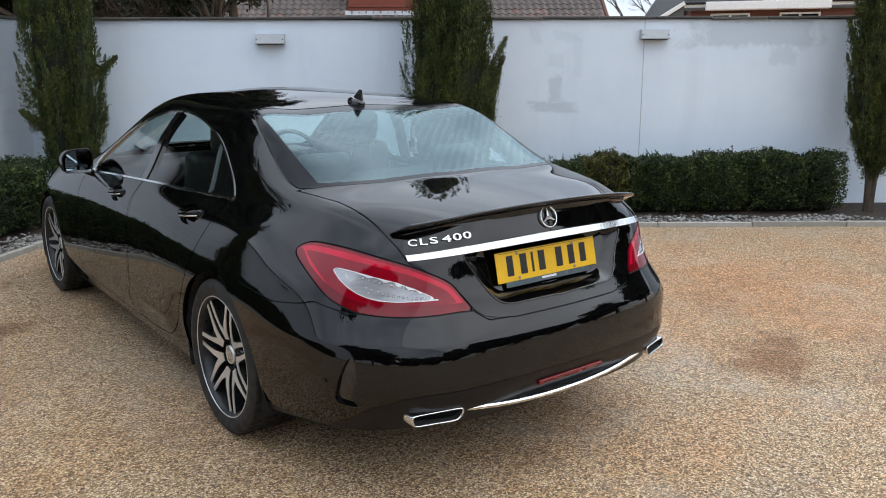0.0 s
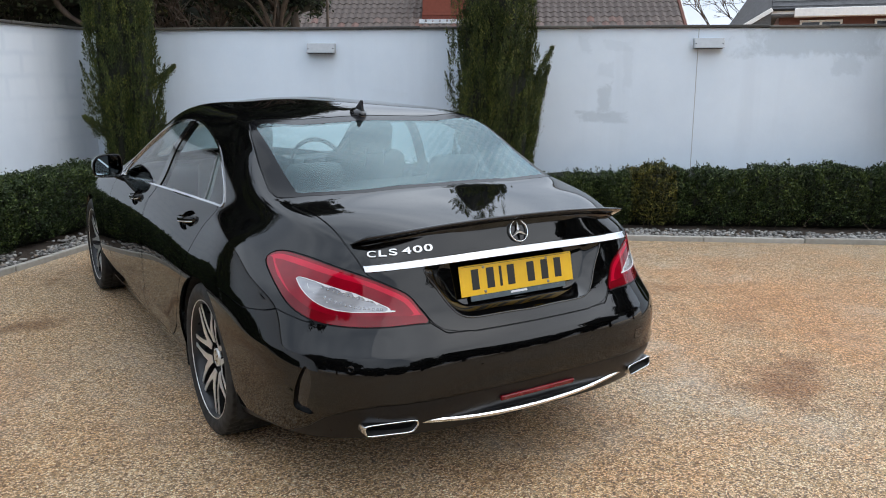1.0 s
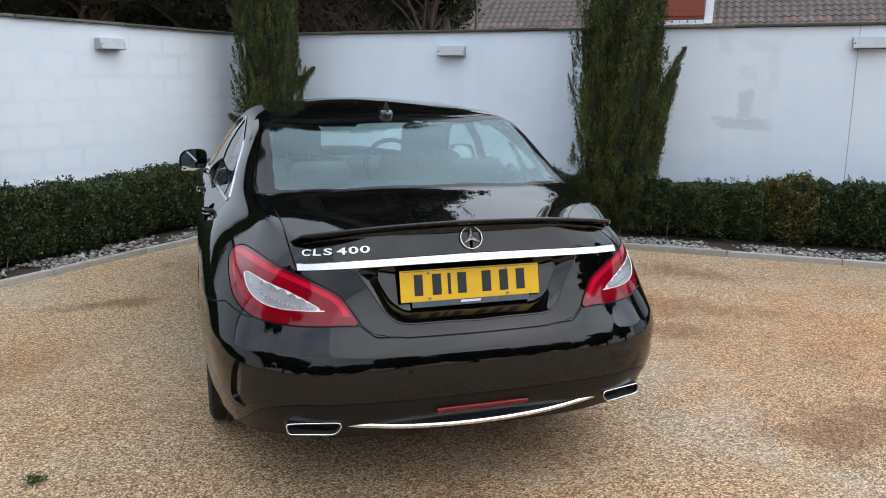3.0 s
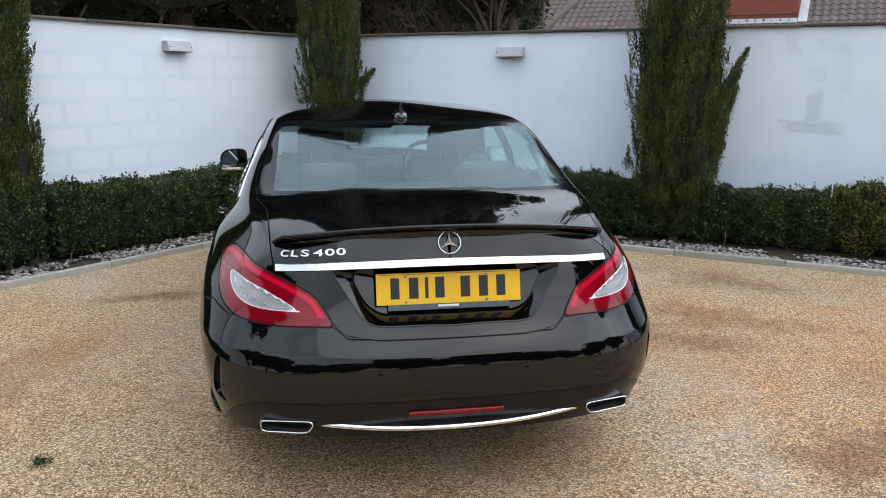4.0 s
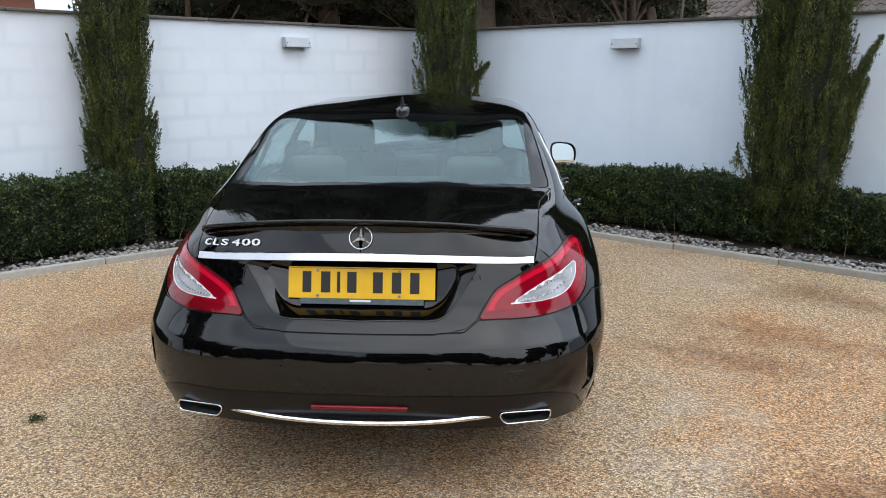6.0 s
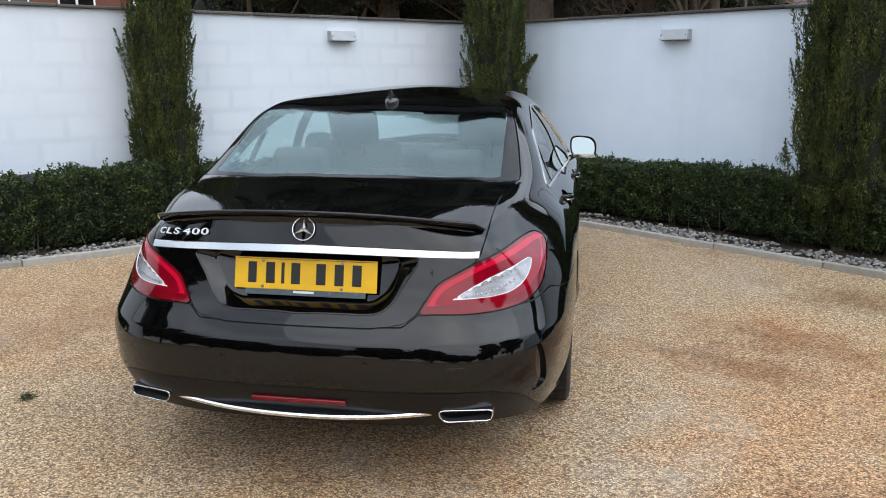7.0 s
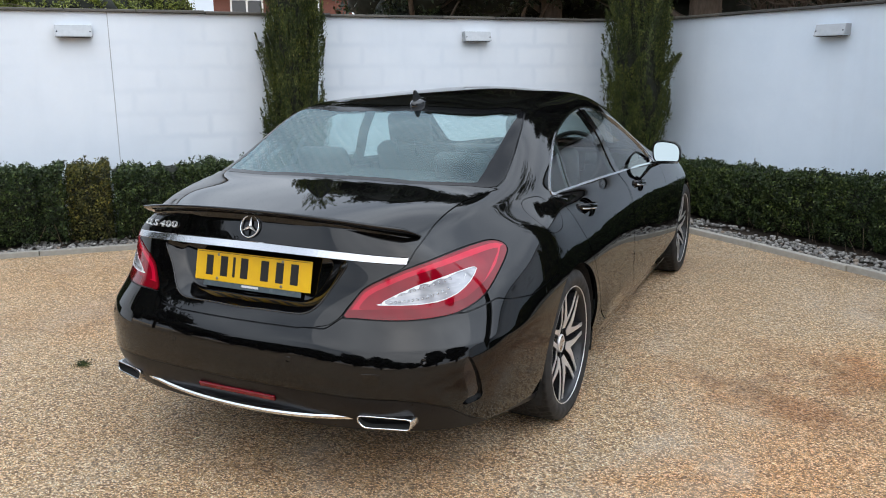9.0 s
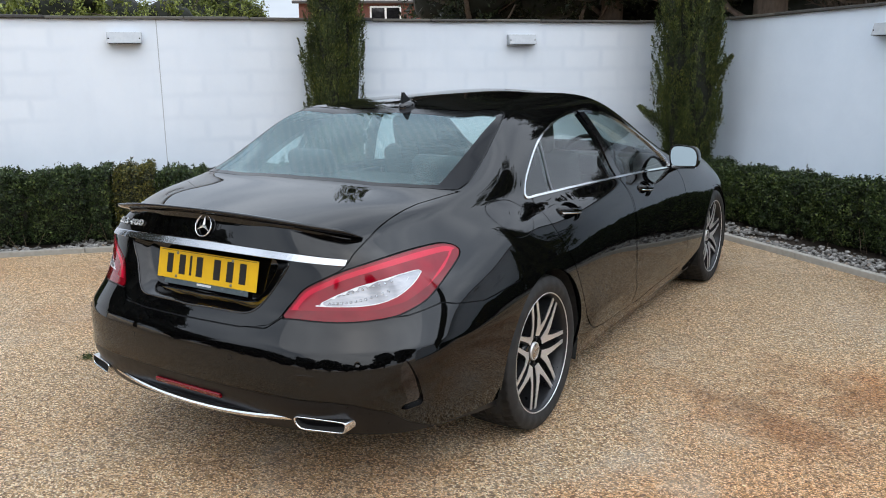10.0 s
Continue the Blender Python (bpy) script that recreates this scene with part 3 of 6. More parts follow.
        if skirt > 0:
            top, low = {}, {}
            for i, j in rim:
                t = v[j] - v[i]
                side = np.cross(t, n[i])
                side /= np.linalg.norm(side) + 1e-9
                for q in (i, j):
                    if q not in top:
                        top[q] = len(vs)
                        vs += [v[q], v[q] - n[q] * skirt]
                        ns += [side, side]
                        low[q] = top[q] + 1
                ff.append((top[j], top[i], low[i], low[j]))
        vs, ns = np.array(vs), np.array(ns)
        if sides == "right":
            return vs, ff, ns
        flip = np.array([-1, 1, 1.0])
        if sides == "left":
            return vs * flip, [f[::-1] for f in ff], ns * flip
        mirror, extra, en = {}, [], []
        for i in range(len(vs)):
            if abs(vs[i][0]) < 1e-6 and i < len(v):
                mirror[i] = i
            else:
                mirror[i] = len(vs) + len(extra)
                extra.append(vs[i] * flip)
                en.append(ns[i] * flip)
        ff = ff + [tuple(mirror[i] for i in f)[::-1] for f in ff]
        return np.concatenate([vs, np.array(extra)]), ff, np.concatenate([ns, np.array(en)])


def inside_of(points, poly):
    """Signed distance to a closed polygon in the plane, positive inside."""
    p, q = np.asarray(points, float), np.asarray(poly, float)
    best, wind = np.full(len(p), 1e9), np.zeros(len(p), int)
    for a, b in zip(q, np.roll(q, -1, 0)):
        d = b - a
        t = np.clip(((p - a) @ d) / (d @ d + 1e-12), 0, 1)
        best = np.minimum(best, ((p - a - t[:, None] * d) ** 2).sum(1))
        cross = (a[1] > p[:, 1]) != (b[1] > p[:, 1])
        with np.errstate(divide="ignore", invalid="ignore"):
            xs = a[0] + (p[:, 1] - a[1]) / (d[1] if d[1] else 1e-12) * d[0]
        wind += cross & (p[:, 0] < xs)
    return np.sqrt(best) * np.where(wind % 2 == 1, 1, -1)


shell = Shell()
WHEEL_R, REAR_Y, FRONT_Y, HUB_Z = 0.332, 0.0, 2.874, 0.330

# ---- the car: panels ----
car = empty("parked_car", 0, 0, 0)
tagged(car, "glossy black four-door saloon parked on pale gravel", "car", kind="thing")


def panel(name, faces, mat, parent=None, label="", offset=0.0, skirt=.012, sides="both"):
    v, f, n = shell.build(faces, offset, skirt, sides)
    return put(name, mesh_from(name, v, f, True, n), mat, parent or car, label)


def pair(name, faces, mat, **kw):
    return [panel(name, faces, mat, sides=s, **kw) for s in ("right", "left")]


def yz():
    return shell.v[:, 1:3]


def gap(faces, make_field, width=.004):
    """Cuts a panel out along a shut line; the line itself sinks in. Gives panel, rest."""
    inner, rest = shell.split(faces, make_field() - width / 2)
    line, rest = shell.split(rest, make_field() + width / 2)
    seams.extend(line)
    return inner, rest


seams = []
body = list(shell.faces)
# wheel openings
for wy in (REAR_Y, FRONT_Y):
    r = .372
    hole = lambda: np.where(shell.v[:, 0] > .5, np.where(shell.v[:, 2] > .2, r - np.hypot(shell.v[:, 1] - wy, shell.v[:, 2] - .318), np.minimum(r - np.abs(shell.v[:, 1] - wy), .2)), -1.0)
    _, body = shell.split(body, hole())

# side windows
DLO = smooth_path([(.058, .980), (.076, 1.006), (.115, 1.046), (.22, 1.115), (.36, 1.185), (.56, 1.248), (.76, 1.284), (.96, 1.297), (1.16, 1.284), (1.38, 1.234), (1.58, 1.155), (1.76, 1.058), (1.90, .962), (1.925, .930), (1.86, .926), (1.50, .943), (1.05, .957), (.60, .968), (.25, .974), (.12, .9755), (.072, .9755)], 150, True)
dlo = lambda: np.where(shell.over | (shell.v[:, 2] > .90), np.where(shell.v[:, 0] > .5, inside_of(yz(), DLO), -1), -1)
window, body = shell.split(body, dlo() - .002)
trim, body = shell.split(body, dlo() + .0065)
pair("window_trim", trim, CHROME, label="bright chrome window surround", offset=.004, skirt=.012)
pillar_b = lambda: shell.v[:, 1] - np.interp(shell.v[:, 2], [.95, 1.30], [1.085, .985])
front_win, window = shell.split(window, pillar_b() - .030)
b_pillar, window = shell.split(window, pillar_b() + .036)
post = lambda: shell.v[:, 1] - np.interp(shell.v[:, 2], [.97, 1.17], [.315, .375])
rear_win, window = shell.split(window, post() - .010)
c_post, quarter_win = shell.split(window, post() + .010)
pair("door_pillar", b_pillar, GLOSS_BLACK, label="gloss black door pillar", offset=-.002, skirt=.03)
pair("window_post", c_post, GLOSS_BLACK, offset=-.003, skirt=.02)
for nm, fs in (("front_door_window", front_win), ("rear_door_window", rear_win), ("quarter_window", quarter_win)):
    for ob in pair(nm, fs, GLASS, label="tinted side window", offset=-.007, skirt=0):
        ob.visible_shadow = False

# rear window with its black border
REAR_GLASS = [(-.72, -.31), (-.66, -.372), (-.55, -.412), (-.35, -.442), (0, -.458), (.35, -.442), (.55, -.412), (.650, -.372), (.686, -.318), (.688, -.25), (.662, -.06), (.632, .10), (.600, .222), (.566, .262), (.33, .300), (0, .312), (-.33, .300), (-.72, .262)]
top_xy = lambda: shell.v[:, :2]
rg = lambda: np.where(shell.over, inside_of(top_xy(), REAR_GLASS), -1)
r_glass, body = gap(body, rg, .006)
glass_top = lambda: np.interp(np.abs(shell.v[:, 0]), [0, .33, .566, .70], [.232, .222, .190, .16]) - shell.v[:, 1]
inner_edge = lambda: np.minimum(np.minimum(rg() - .028, glass_top()), np.where(shell.v[:, 1] < .2, .612 - .05 * (shell.v[:, 1] + .3) - np.abs(shell.v[:, 0]), 1))
clear, border = shell.split(r_glass, inner_edge())
rear_window = panel("rear_window", clear, GLASS_REAR, label="sloping tinted rear window", offset=-.002, skirt=0)
rear_window.visible_shadow = False
panel("window_border", border, FRIT, rear_window, label="black window border", offset=-.0015, skirt=.01)

# windscreen
SCREEN = [(-.80, 2.21), (0, 2.475), (.40, 2.41), (.66, 2.27), (.715, 2.19), (.70, 2.06), (.655, 1.80), (.605, 1.55), (.57, 1.485), (.31, 1.53), (0, 1.55), (-.80, 1.485)]
ws = lambda: np.where(shell.over, inside_of(top_xy(), SCREEN), -1)
w_glass, body = gap(body, ws, .006)
clear, border = shell.split(w_glass, ws() - .03)
windscreen = panel("windscreen", clear, GLASS_CLEAR, label="clear windscreen", offset=-.002, skirt=0)
windscreen.visible_shadow = False
panel("window_border", border, GLOSS_BLACK, windscreen, offset=-.0015, skirt=.01)

# tail lamps, wrapped round the corner
TAIL = smooth_path([(.413, .686), (.435, .722), (.475, .775), (.539, .812), (.621, .845), (.74, .870), (.90, .887), (1.06, .896), (1.135, .890), (1.163, .866), (1.101, .823), (1.006, .774), (.925, .730), (.869, .709), (.814, .693), (.747, .685), (.658, .681), (.526, .683), (.44, .684)], 160, True)
wrap = lambda: np.stack([shell.arc, shell.v[:, 2]], 1)
tail = lambda: np.where((shell.v[:, 1] < -.3), inside_of(wrap(), TAIL), -1)
lamp_faces, body = gap(body, tail, .005)
lamp_field = tail

# boot lid
LID_SIDE = [(.60, .24), (.645, .27), (.655, .365), (.684, .406), (.722, .428), (.768, .462), (.815, .528), (.848, .590), (.872, .607), (.92, .618), (.955, .622), (1.1, .63)]
LID_TOP = [(-.90, .612), (-.84, .620), (-.70, .627), (-.53, .640), (-.42, .668), (-.30, .705)]
lid = lambda: np.where(shell.over, np.minimum(np.interp(shell.v[:, 1], *np.array(LID_TOP).T) - shell.v[:, 0], np.interp(shell.v[:, 0], [0, .35, .55, .655, .72], [-.407, -.408, -.398, -.36, -.31]) - shell.v[:, 1]),
                       np.where(shell.v[:, 1] < -.5, np.minimum(np.interp(shell.v[:, 2], *np.array(LID_SIDE).T) - shell.v[:, 0], shell.v[:, 2] - .6435), -1))
lid_faces, body = gap(body, lid, .005)

# rear bumper
BUMPER_TOP = [(-1.2, .60), (0, .644), (.36, .648), (.42, .69), (.85, .69), (.99, .715), (1.053, .700), (1.2, .684), (1.38, .700), (1.6, .71)]
bumper = lambda: np.where((shell.v[:, 1] < -.22) & ~shell.over, np.interp(shell.arc, *np.array(BUMPER_TOP).T) - shell.v[:, 2], -1)
bumper_faces, body = gap(body, bumper, .005)

# doors
REAR_DOOR = smooth_path([(.100, .962), (.118, .90), (.150, .827), (.222, .718), (.331, .557), (.432, .39), (.488, .318), (.56, .290), (.75, .268), (1.05, .256), (1.12, .256), (1.135, .29), (1.118, .45), (1.10, .62), (1.088, .76), (1.068, .90), (1.050, .948), (.8, .960), (.4, .968)], 170, True)
FRONT_DOOR = smooth_path([(1.072, .942), (1.088, .88), (1.104, .76), (1.116, .62), (1.135, .45), (1.152, .29), (1.170, .256), (1.5, .256), (2.0, .266), (2.12, .285), (2.14, .36), (2.11, .55), (2.06, .75), (2.02, .88), (1.98, .912), (1.90, .918), (1.5, .936)], 170, True)
side = lambda poly: np.where((shell.v[:, 0] > .6) & ~shell.over, inside_of(yz(), poly), -1)
rd_faces, body = gap(body, lambda: side(REAR_DOOR), .005)
fd_faces, body = gap(body, lambda: side(FRONT_DOOR), .005)

# bonnet
HOOD = [(-.9, 2.2), (0, 2.52), (.38, 2.46), (.70, 2.29), (.735, 2.31), (.70, 2.9), (.60, 3.25), (.45, 3.42), (0, 3.52), (-.9, 3.4)]
hood_faces, body = gap(body, lambda: np.where(shell.over, inside_of(top_xy(), HOOD), -1), .005)

# lower trim of the bumper
VALANCE = [(-1, .436), (0, .436), (.45, .433), (.62, .430), (.70, .416), (.80, .376), (.88, .318), (1.0, .262), (1.6, .25)]
low_faces, bumper_faces = gap(bumper_faces, lambda: np.interp(shell.arc, *np.array(VALANCE).T) - shell.v[:, 2], .004)
# air outlets at the bumper's corners
OUTLET = smooth_path([(.836, .560), (.822, .521), (.834, .461), (.856, .408), (.838, .378), (.894, .380), (.917, .390), (.908, .430), (.888, .470), (.862, .528)], 70, True)
outlet_faces, bumper_faces = shell.split(bumper_faces, np.where(shell.v[:, 1] < -.5, inside_of(wrap(), OUTLET), -1))

# number plate recess in the boot lid
OUTER = smooth_path([(-.9, .872), (-.6, .878), (0, .879), (.36, .876), (.395, .872), (.405, .860), (.372, .80), (.325, .725), (.29, .694), (.24, .684), (0, .681), (-.6, .681)], 160, True)
recess = lambda: np.where(~shell.over & (shell.v[:, 1] < -.6), inside_of(shell.v[:, [0, 2]], OUTER), -1)
_, lid_faces = shell.split(lid_faces, recess())


# door handle cups
def cup(y, z):
    return lambda: np.where(shell.v[:, 0] > .6, 1 - np.hypot((shell.v[:, 1] - y) / .092, (shell.v[:, 2] - z) / .040), -1)


rear_cup, rd_faces = shell.split(rd_faces, cup(.345, .880)())
front_cup, fd_faces = shell.split(fd_faces, cup(1.335, .862)())

# filler flap, on one side only
FLAP = smooth_path([(-.268, .948), (-.250, .978), (-.212, .990), (-.140, .990), (-.077, .982), (-.022, .952), (-.002, .925), (-.008, .892), (-.057, .860), (-.125, .852), (-.194, .860), (-.245, .898)], 90, True)
flap = lambda: np.where((shell.v[:, 0] > .6), inside_of(yz(), FLAP), -1)

flap_faces, wing_rest = shell.split(body, flap() - .0015)
flap_line, wing_rest = shell.split(wing_rest, flap() + .0015)
# the flap's line lies in the skin: the wing keeps both pieces on the other side
body_shell = panel("body_shell", wing_rest, PAINT, label="glossy black roof, pillars and wings")
panel("filler_flap", flap_faces, PAINT, label="rounded filler flap", skirt=.008, sides="right")
panel("wing_insert", flap_faces + flap_line, PAINT, skirt=.0, sides="left")
panel("shut_line", flap_line, BLACK_PLASTIC, offset=-.006, skirt=0, sides="right")
panel("boot_lid", lid_faces, PAINT, label="glossy black boot lid", skirt=.02)
rear_bumper = panel("rear_bumper", bumper_faces, PAINT, label="glossy black rear bumper", skirt=.015)
panel("valance", low_faces, BLACK_PLASTIC, rear_bumper, label="dark grey lower bumper insert", offset=-.003, skirt=.05)
for s in ("right", "left"):
    panel("air_outlet", outlet_faces, GLOSS_BLACK, rear_bumper, label="recessed black air outlet", offset=-.014, skirt=0, sides=s)
panel("bonnet", hood_faces, PAINT)
rear_doors = pair("rear_door", rd_faces, PAINT, label="glossy black rear door")
front_doors = pair("front_door", fd_faces, PAINT, label="glossy black front door")
for sd, rdoor, fdoor in zip(("right", "left"), rear_doors, front_doors):
    panel("handle_cup", rear_cup, PAINT, rdoor, offset=-.016, skirt=0, sides=sd)
    panel("handle_cup", front_cup, PAINT, fdoor, offset=-.016, skirt=0, sides=sd)
panel("shut_line", seams, BLACK_PLASTIC, offset=-.009, skirt=0)

# ---- the car: lamps, plate, badges, trim ----
V0, N0, OVER0 = shell.v, shell.n, shell.over


def tail_y(x, z):
    """Depth of the tail's surface behind a place of the rear view."""
    ok = np.where(~OVER0 & (V0[:, 1] < -.45))[0]
    i = ok[np.argmin((V0[ok, 0] - abs(x)) ** 2 + (V0[ok, 2] - z) ** 2)]
    n = N0[i]
    return V0[i, 1] - ((abs(x) - V0[i, 0]) * n[0] + (z - V0[i, 2]) * n[2]) / n[1]


def side_x(y, z):
    ok = np.where((V0[:, 0] > .5))[0]
    i = ok[np.argmin((V0[ok, 1] - y) ** 2 + (V0[ok, 2] - z) ** 2)]
    n = N0[i]
    return V0[i, 0] - ((y - V0[i, 1]) * n[1] + (z - V0[i, 2]) * n[2]) / n[0]


def tail_pose(x, z, out=0.0):
    """A pose on the tail: x along the car's width, y up the surface, z out of it."""
    e = .03
    p = Vector((x, tail_y(x, z), z))
    dx = (Vector((x + e, tail_y(x + e, z), z)) - Vector((x - e, tail_y(x - e, z), z))).normalized()
    dz = Vector((x, tail_y(x, z + e), z + e)) - Vector((x, tail_y(x, z - e), z - e))
    n = dx.cross(dz).normalized()
    up = n.cross(dx)
    m = Matrix((dx, up, n)).transposed().to_4x4()
    m.translation = p + n * out
    return m


def solid(name, v, f, mat, parent=None, label="", smooth=True):
    me = mesh_from(name, v, f, smooth)
    bm = bmesh.new()
    bm.from_mesh(me)
    bmesh.ops.recalc_face_normals(bm, faces=bm.faces)
    bm.to_mesh(me)
    bm.free()
    return put(name, me, mat, parent or car, label)


# tail lamps
CLEAR = np.array([(.958, .830), (.905, .828), (.850, .823), (.788, .814), (.730, .804), (.676, .793), (.609, .769), (.528, .729), (.624, .729), (.688, .729), (.745, .733), (.778, .739), (.819, .751), (.858, .768), (.900, .790), (.935, .812)])
LOOP = smooth_path([(.888, .815), (.786, .807), (.677, .782), (.586, .749), (.673, .749), (.745, .753), (.786, .761), (.840, .784)], 90, True)
clear_f = lambda: inside_of(wrap(), CLEAR)
white, red = shell.split(lamp_faces, clear_f())
loop_f = lambda: .0016 - np.abs(inside_of(wrap(), LOOP))
guide, lens = shell.split(white, np.maximum(.0022 - clear_f(), loop_f()))
rim_red, red = shell.split(red, .007 - lamp_field())
low_red = lambda: np.interp(shell.arc, [.3, .45, .60, .75, .85, .95, 1.05, 1.13, 1.2], [.700, .712, .718, .716, .735, .775, .82, .868, .88]) - shell.v[:, 2]
deep, red = shell.split(red, low_red())
band = lambda: .0085 - np.abs(lamp_field() - .021)
tube, red = shell.split(red, band())
for s in ("right", "left"):
    lamp = panel("tail_lamp", red, LAMP_RED, label="red wraparound tail lamp with clear centre", offset=.001, skirt=.03, sides=s)
    panel("light_band", tube, LAMP_BRIGHT, lamp, label="bright red light band", offset=.0012, skirt=.004, sides=s)
    panel("lens_edge", rim_red, LAMP_DEEP, lamp, offset=.0, skirt=.02, sides=s)
    panel("lower_lens", deep, LAMP_DEEP, lamp, label="dark red lower lens", offset=.0005, skirt=.02, sides=s)
    panel("clear_lens", lens, LAMP_CLEAR, lamp, label="clear ribbed inner lens", offset=-.001, skirt=.01, sides=s)
    panel("light_guide", guide, LAMP_WHITE, lamp, label="thin white light guide", offset=.001, skirt=.004, sides=s)
    # small light cells along the lens's upper and lower edge
    sg = 1 if s == "right" else -1
    for row in range(2):
        for i in range(13):
            t = (i + .5) / 13
            x = sg * (.56 + .165 * t)
            z = (.756 + .050 * t) if row == 0 else (.739 + .008 * t + .030 * t**3)
            part("light_cell", box_bm(.009, .009, .004, .0012, 1), LAMP_CELL, lamp, at=tail_pose(x, z, -.0015))

# recess for the plate: a bevelled step in the lid, then the pocket
def loop_on(poly, shrink, back):
    half = [p for p in poly if p[0] >= 0]
    half = sorted(half, key=lambda p: math.atan2(p[0], p[1] - .79))
    full = half + [(-x, z) for x, z in half[::-1]]
    cz = .785
    return [(x * shrink, back(x * shrink, cz + (z - cz) * shrink), cz + (z - cz) * shrink) for x, z in full]


INNER = smooth_path([(-.9, .84), (-.6, .868), (0, .869), (.318, .866), (.338, .858), (.345, .84), (.325, .79), (.295, .742), (.26, .716), (.21, .708), (0, .705), (-.6, .705)], 160, True)
surf = lambda x, z: tail_y(x, z) + .0005
rings = [loop_on(OUTER, 1.0, surf), loop_on(OUTER, .985, lambda x, z: surf(x, z) + .006)]
wallback = lambda x, z: -.953 - .29 * (.86 - z)
mids = loop_on(INNER, 1.0, lambda x, z: surf(x, z) + .022)

def resample(loop, n):
    p = np.array(loop + [loop[0]])
    d = np.r_[0, np.cumsum(np.linalg.norm(np.diff(p, axis=0), axis=1))]
    return np.stack([np.interp(np.linspace(0, d[-1], n, endpoint=False), d, p[:, k]) for k in range(3)], 1)


rings = [resample(r, 140) for r in (*rings, mids, loop_on(INNER, .985, wallback), loop_on(INNER, .955, lambda x, z: wallback(x, z) + .004))]
v = np.concatenate(rings + [np.array([[0, wallback(0, .785) + .004, .785]])])
f = [(i * 140 + j, i * 140 + (j + 1) % 140, (i + 1) * 140 + (j + 1) % 140, (i + 1) * 140 + j) for i in range(4) for j in range(140)]
f += [(4 * 140 + j, 4 * 140 + (j + 1) % 140, 560 + 140) for j in range(140)]
solid("plate_recess", v, f, PAINT, label="glossy black number plate pocket")
low = np.array(sorted([p for p in rings[0] if p[2] < .866], key=lambda p: math.atan2(p[0], .80 - p[2])))
solid("recess_bead", *sweep(low + np.array((0, -.001, 0)), [(.0032 * math.cos(a), .0032 * math.sin(a)) for a in np.linspace(0, 6.283, 8, endpoint=False)]), GLOSS_BLACK)

# the number plate, tilted a little; its characters are plain bars
plate_at = pose(0, -.9835, .7952, 90 - 12.6, 0, 0)
plate = part("number_plate", box_bm(.520, .111, .003, .0012, 2), YELLOW, car, "yellow number plate with dark characters", plate_at)
for x, w in ((-.200, .044), (-.133, .046), (-.087, .016), (-.040, .046), (.052, .048), (.118, .046), (.182, .046)):
    part("plate_bar", box_bm(w * .72, .074, .0012, .0004, 1, (x + .006, .002, .0021)), PLATE_INK, plate)
for x, y in ((-.155, .043), (.135, .043), (-.155, -.045), (.135, -.045)):
    v, f = lathe([(.0, .0055), (.0028, .0055), (.0036, .004), (.0036, 0)], 14, "z")
    solid("plate_screw", v, f, DISC, plate).location = (x, y, .0015)
part("plate_edge", box_bm(.500, .0016, .0010, 0, 1, (0, .0505, .0018)), PLATE_INK, plate)
holder = part("plate_holder", box_bm(.44, .024, .003, .001, 1, (0, -.064, -.002)), PLATE_BASE, plate, "pale strip under the plate")
part("holder_bar", box_bm(.075, .008, .0008, 0, 1, (-.004, -.063, .0004)), LAMP_WHITE, plate)
part("holder_bar", box_bm(.090, .004, .0008, 0, 1, (-.135, -.062, .0004)), PLATE_BASE, plate)

# bright strip across the lid
xs = np.linspace(-.604, .604, 60)
v, f = [], []
for x in xs:
    zc = .893 - .0195 * (x / .604) ** 2
    hh = .0135 - .003 * (abs(x) / .604) ** 2
    for dz, out in ((-hh, -.004), (-hh, .0085), (-hh * .86, .0105), (hh * .86, .0040), (hh, .0015), (hh, -.004)):
        z = zc + dz
        v.append((x, tail_y(x, z) - out, z))
for i in range(len(xs) - 1):
    f += [(i * 6 + k, i * 6 + (k + 1) % 6, (i + 1) * 6 + (k + 1) % 6, (i + 1) * 6 + k) for k in range(6)]
f += [tuple(range(6)), tuple(range(59 * 6, 60 * 6))]
solid("boot_strip", v, f, STRIP, label="bright chrome strip across the boot", smooth=False)

# lip on the boot's edge
rim = np.array([(-x, y, z) for x, y, z in TAIL_PLAN[8][3:0:-1]] + list(TAIL_PLAN[8][:4]))
path = smooth_path(rim, 80)
v, f = [], []
tang = np.gradient(path, axis=0)
for i, (p, t) in enumerate(zip(path, tang)):
    t = t / np.linalg.norm(t)
    back = np.cross(t, (0, 0, 1.0))
    back /= np.linalg.norm(back)
    e = min(1.0, min(i, 79 - i) / 7 + .25)
    for a, b in ((-.060, .001), (-.03, .010), (.012, .0240), (.043, .0310), (.052, .0290), (.051, .0225), (.036, .013), (.0, .002)):
        v.append(p + back * a * e + np.array((0, 0, b * e)))
for i in range(79):
    f += [(i * 8 + k, i * 8 + (k + 1) % 8, (i + 1) * 8 + (k + 1) % 8, (i + 1) * 8 + k) for k in range(8)]
f += [tuple(range(8)), tuple(range(79 * 8, 80 * 8))]
solid("boot_spoiler", v, f, PAINT, label="slim black lip spoiler")


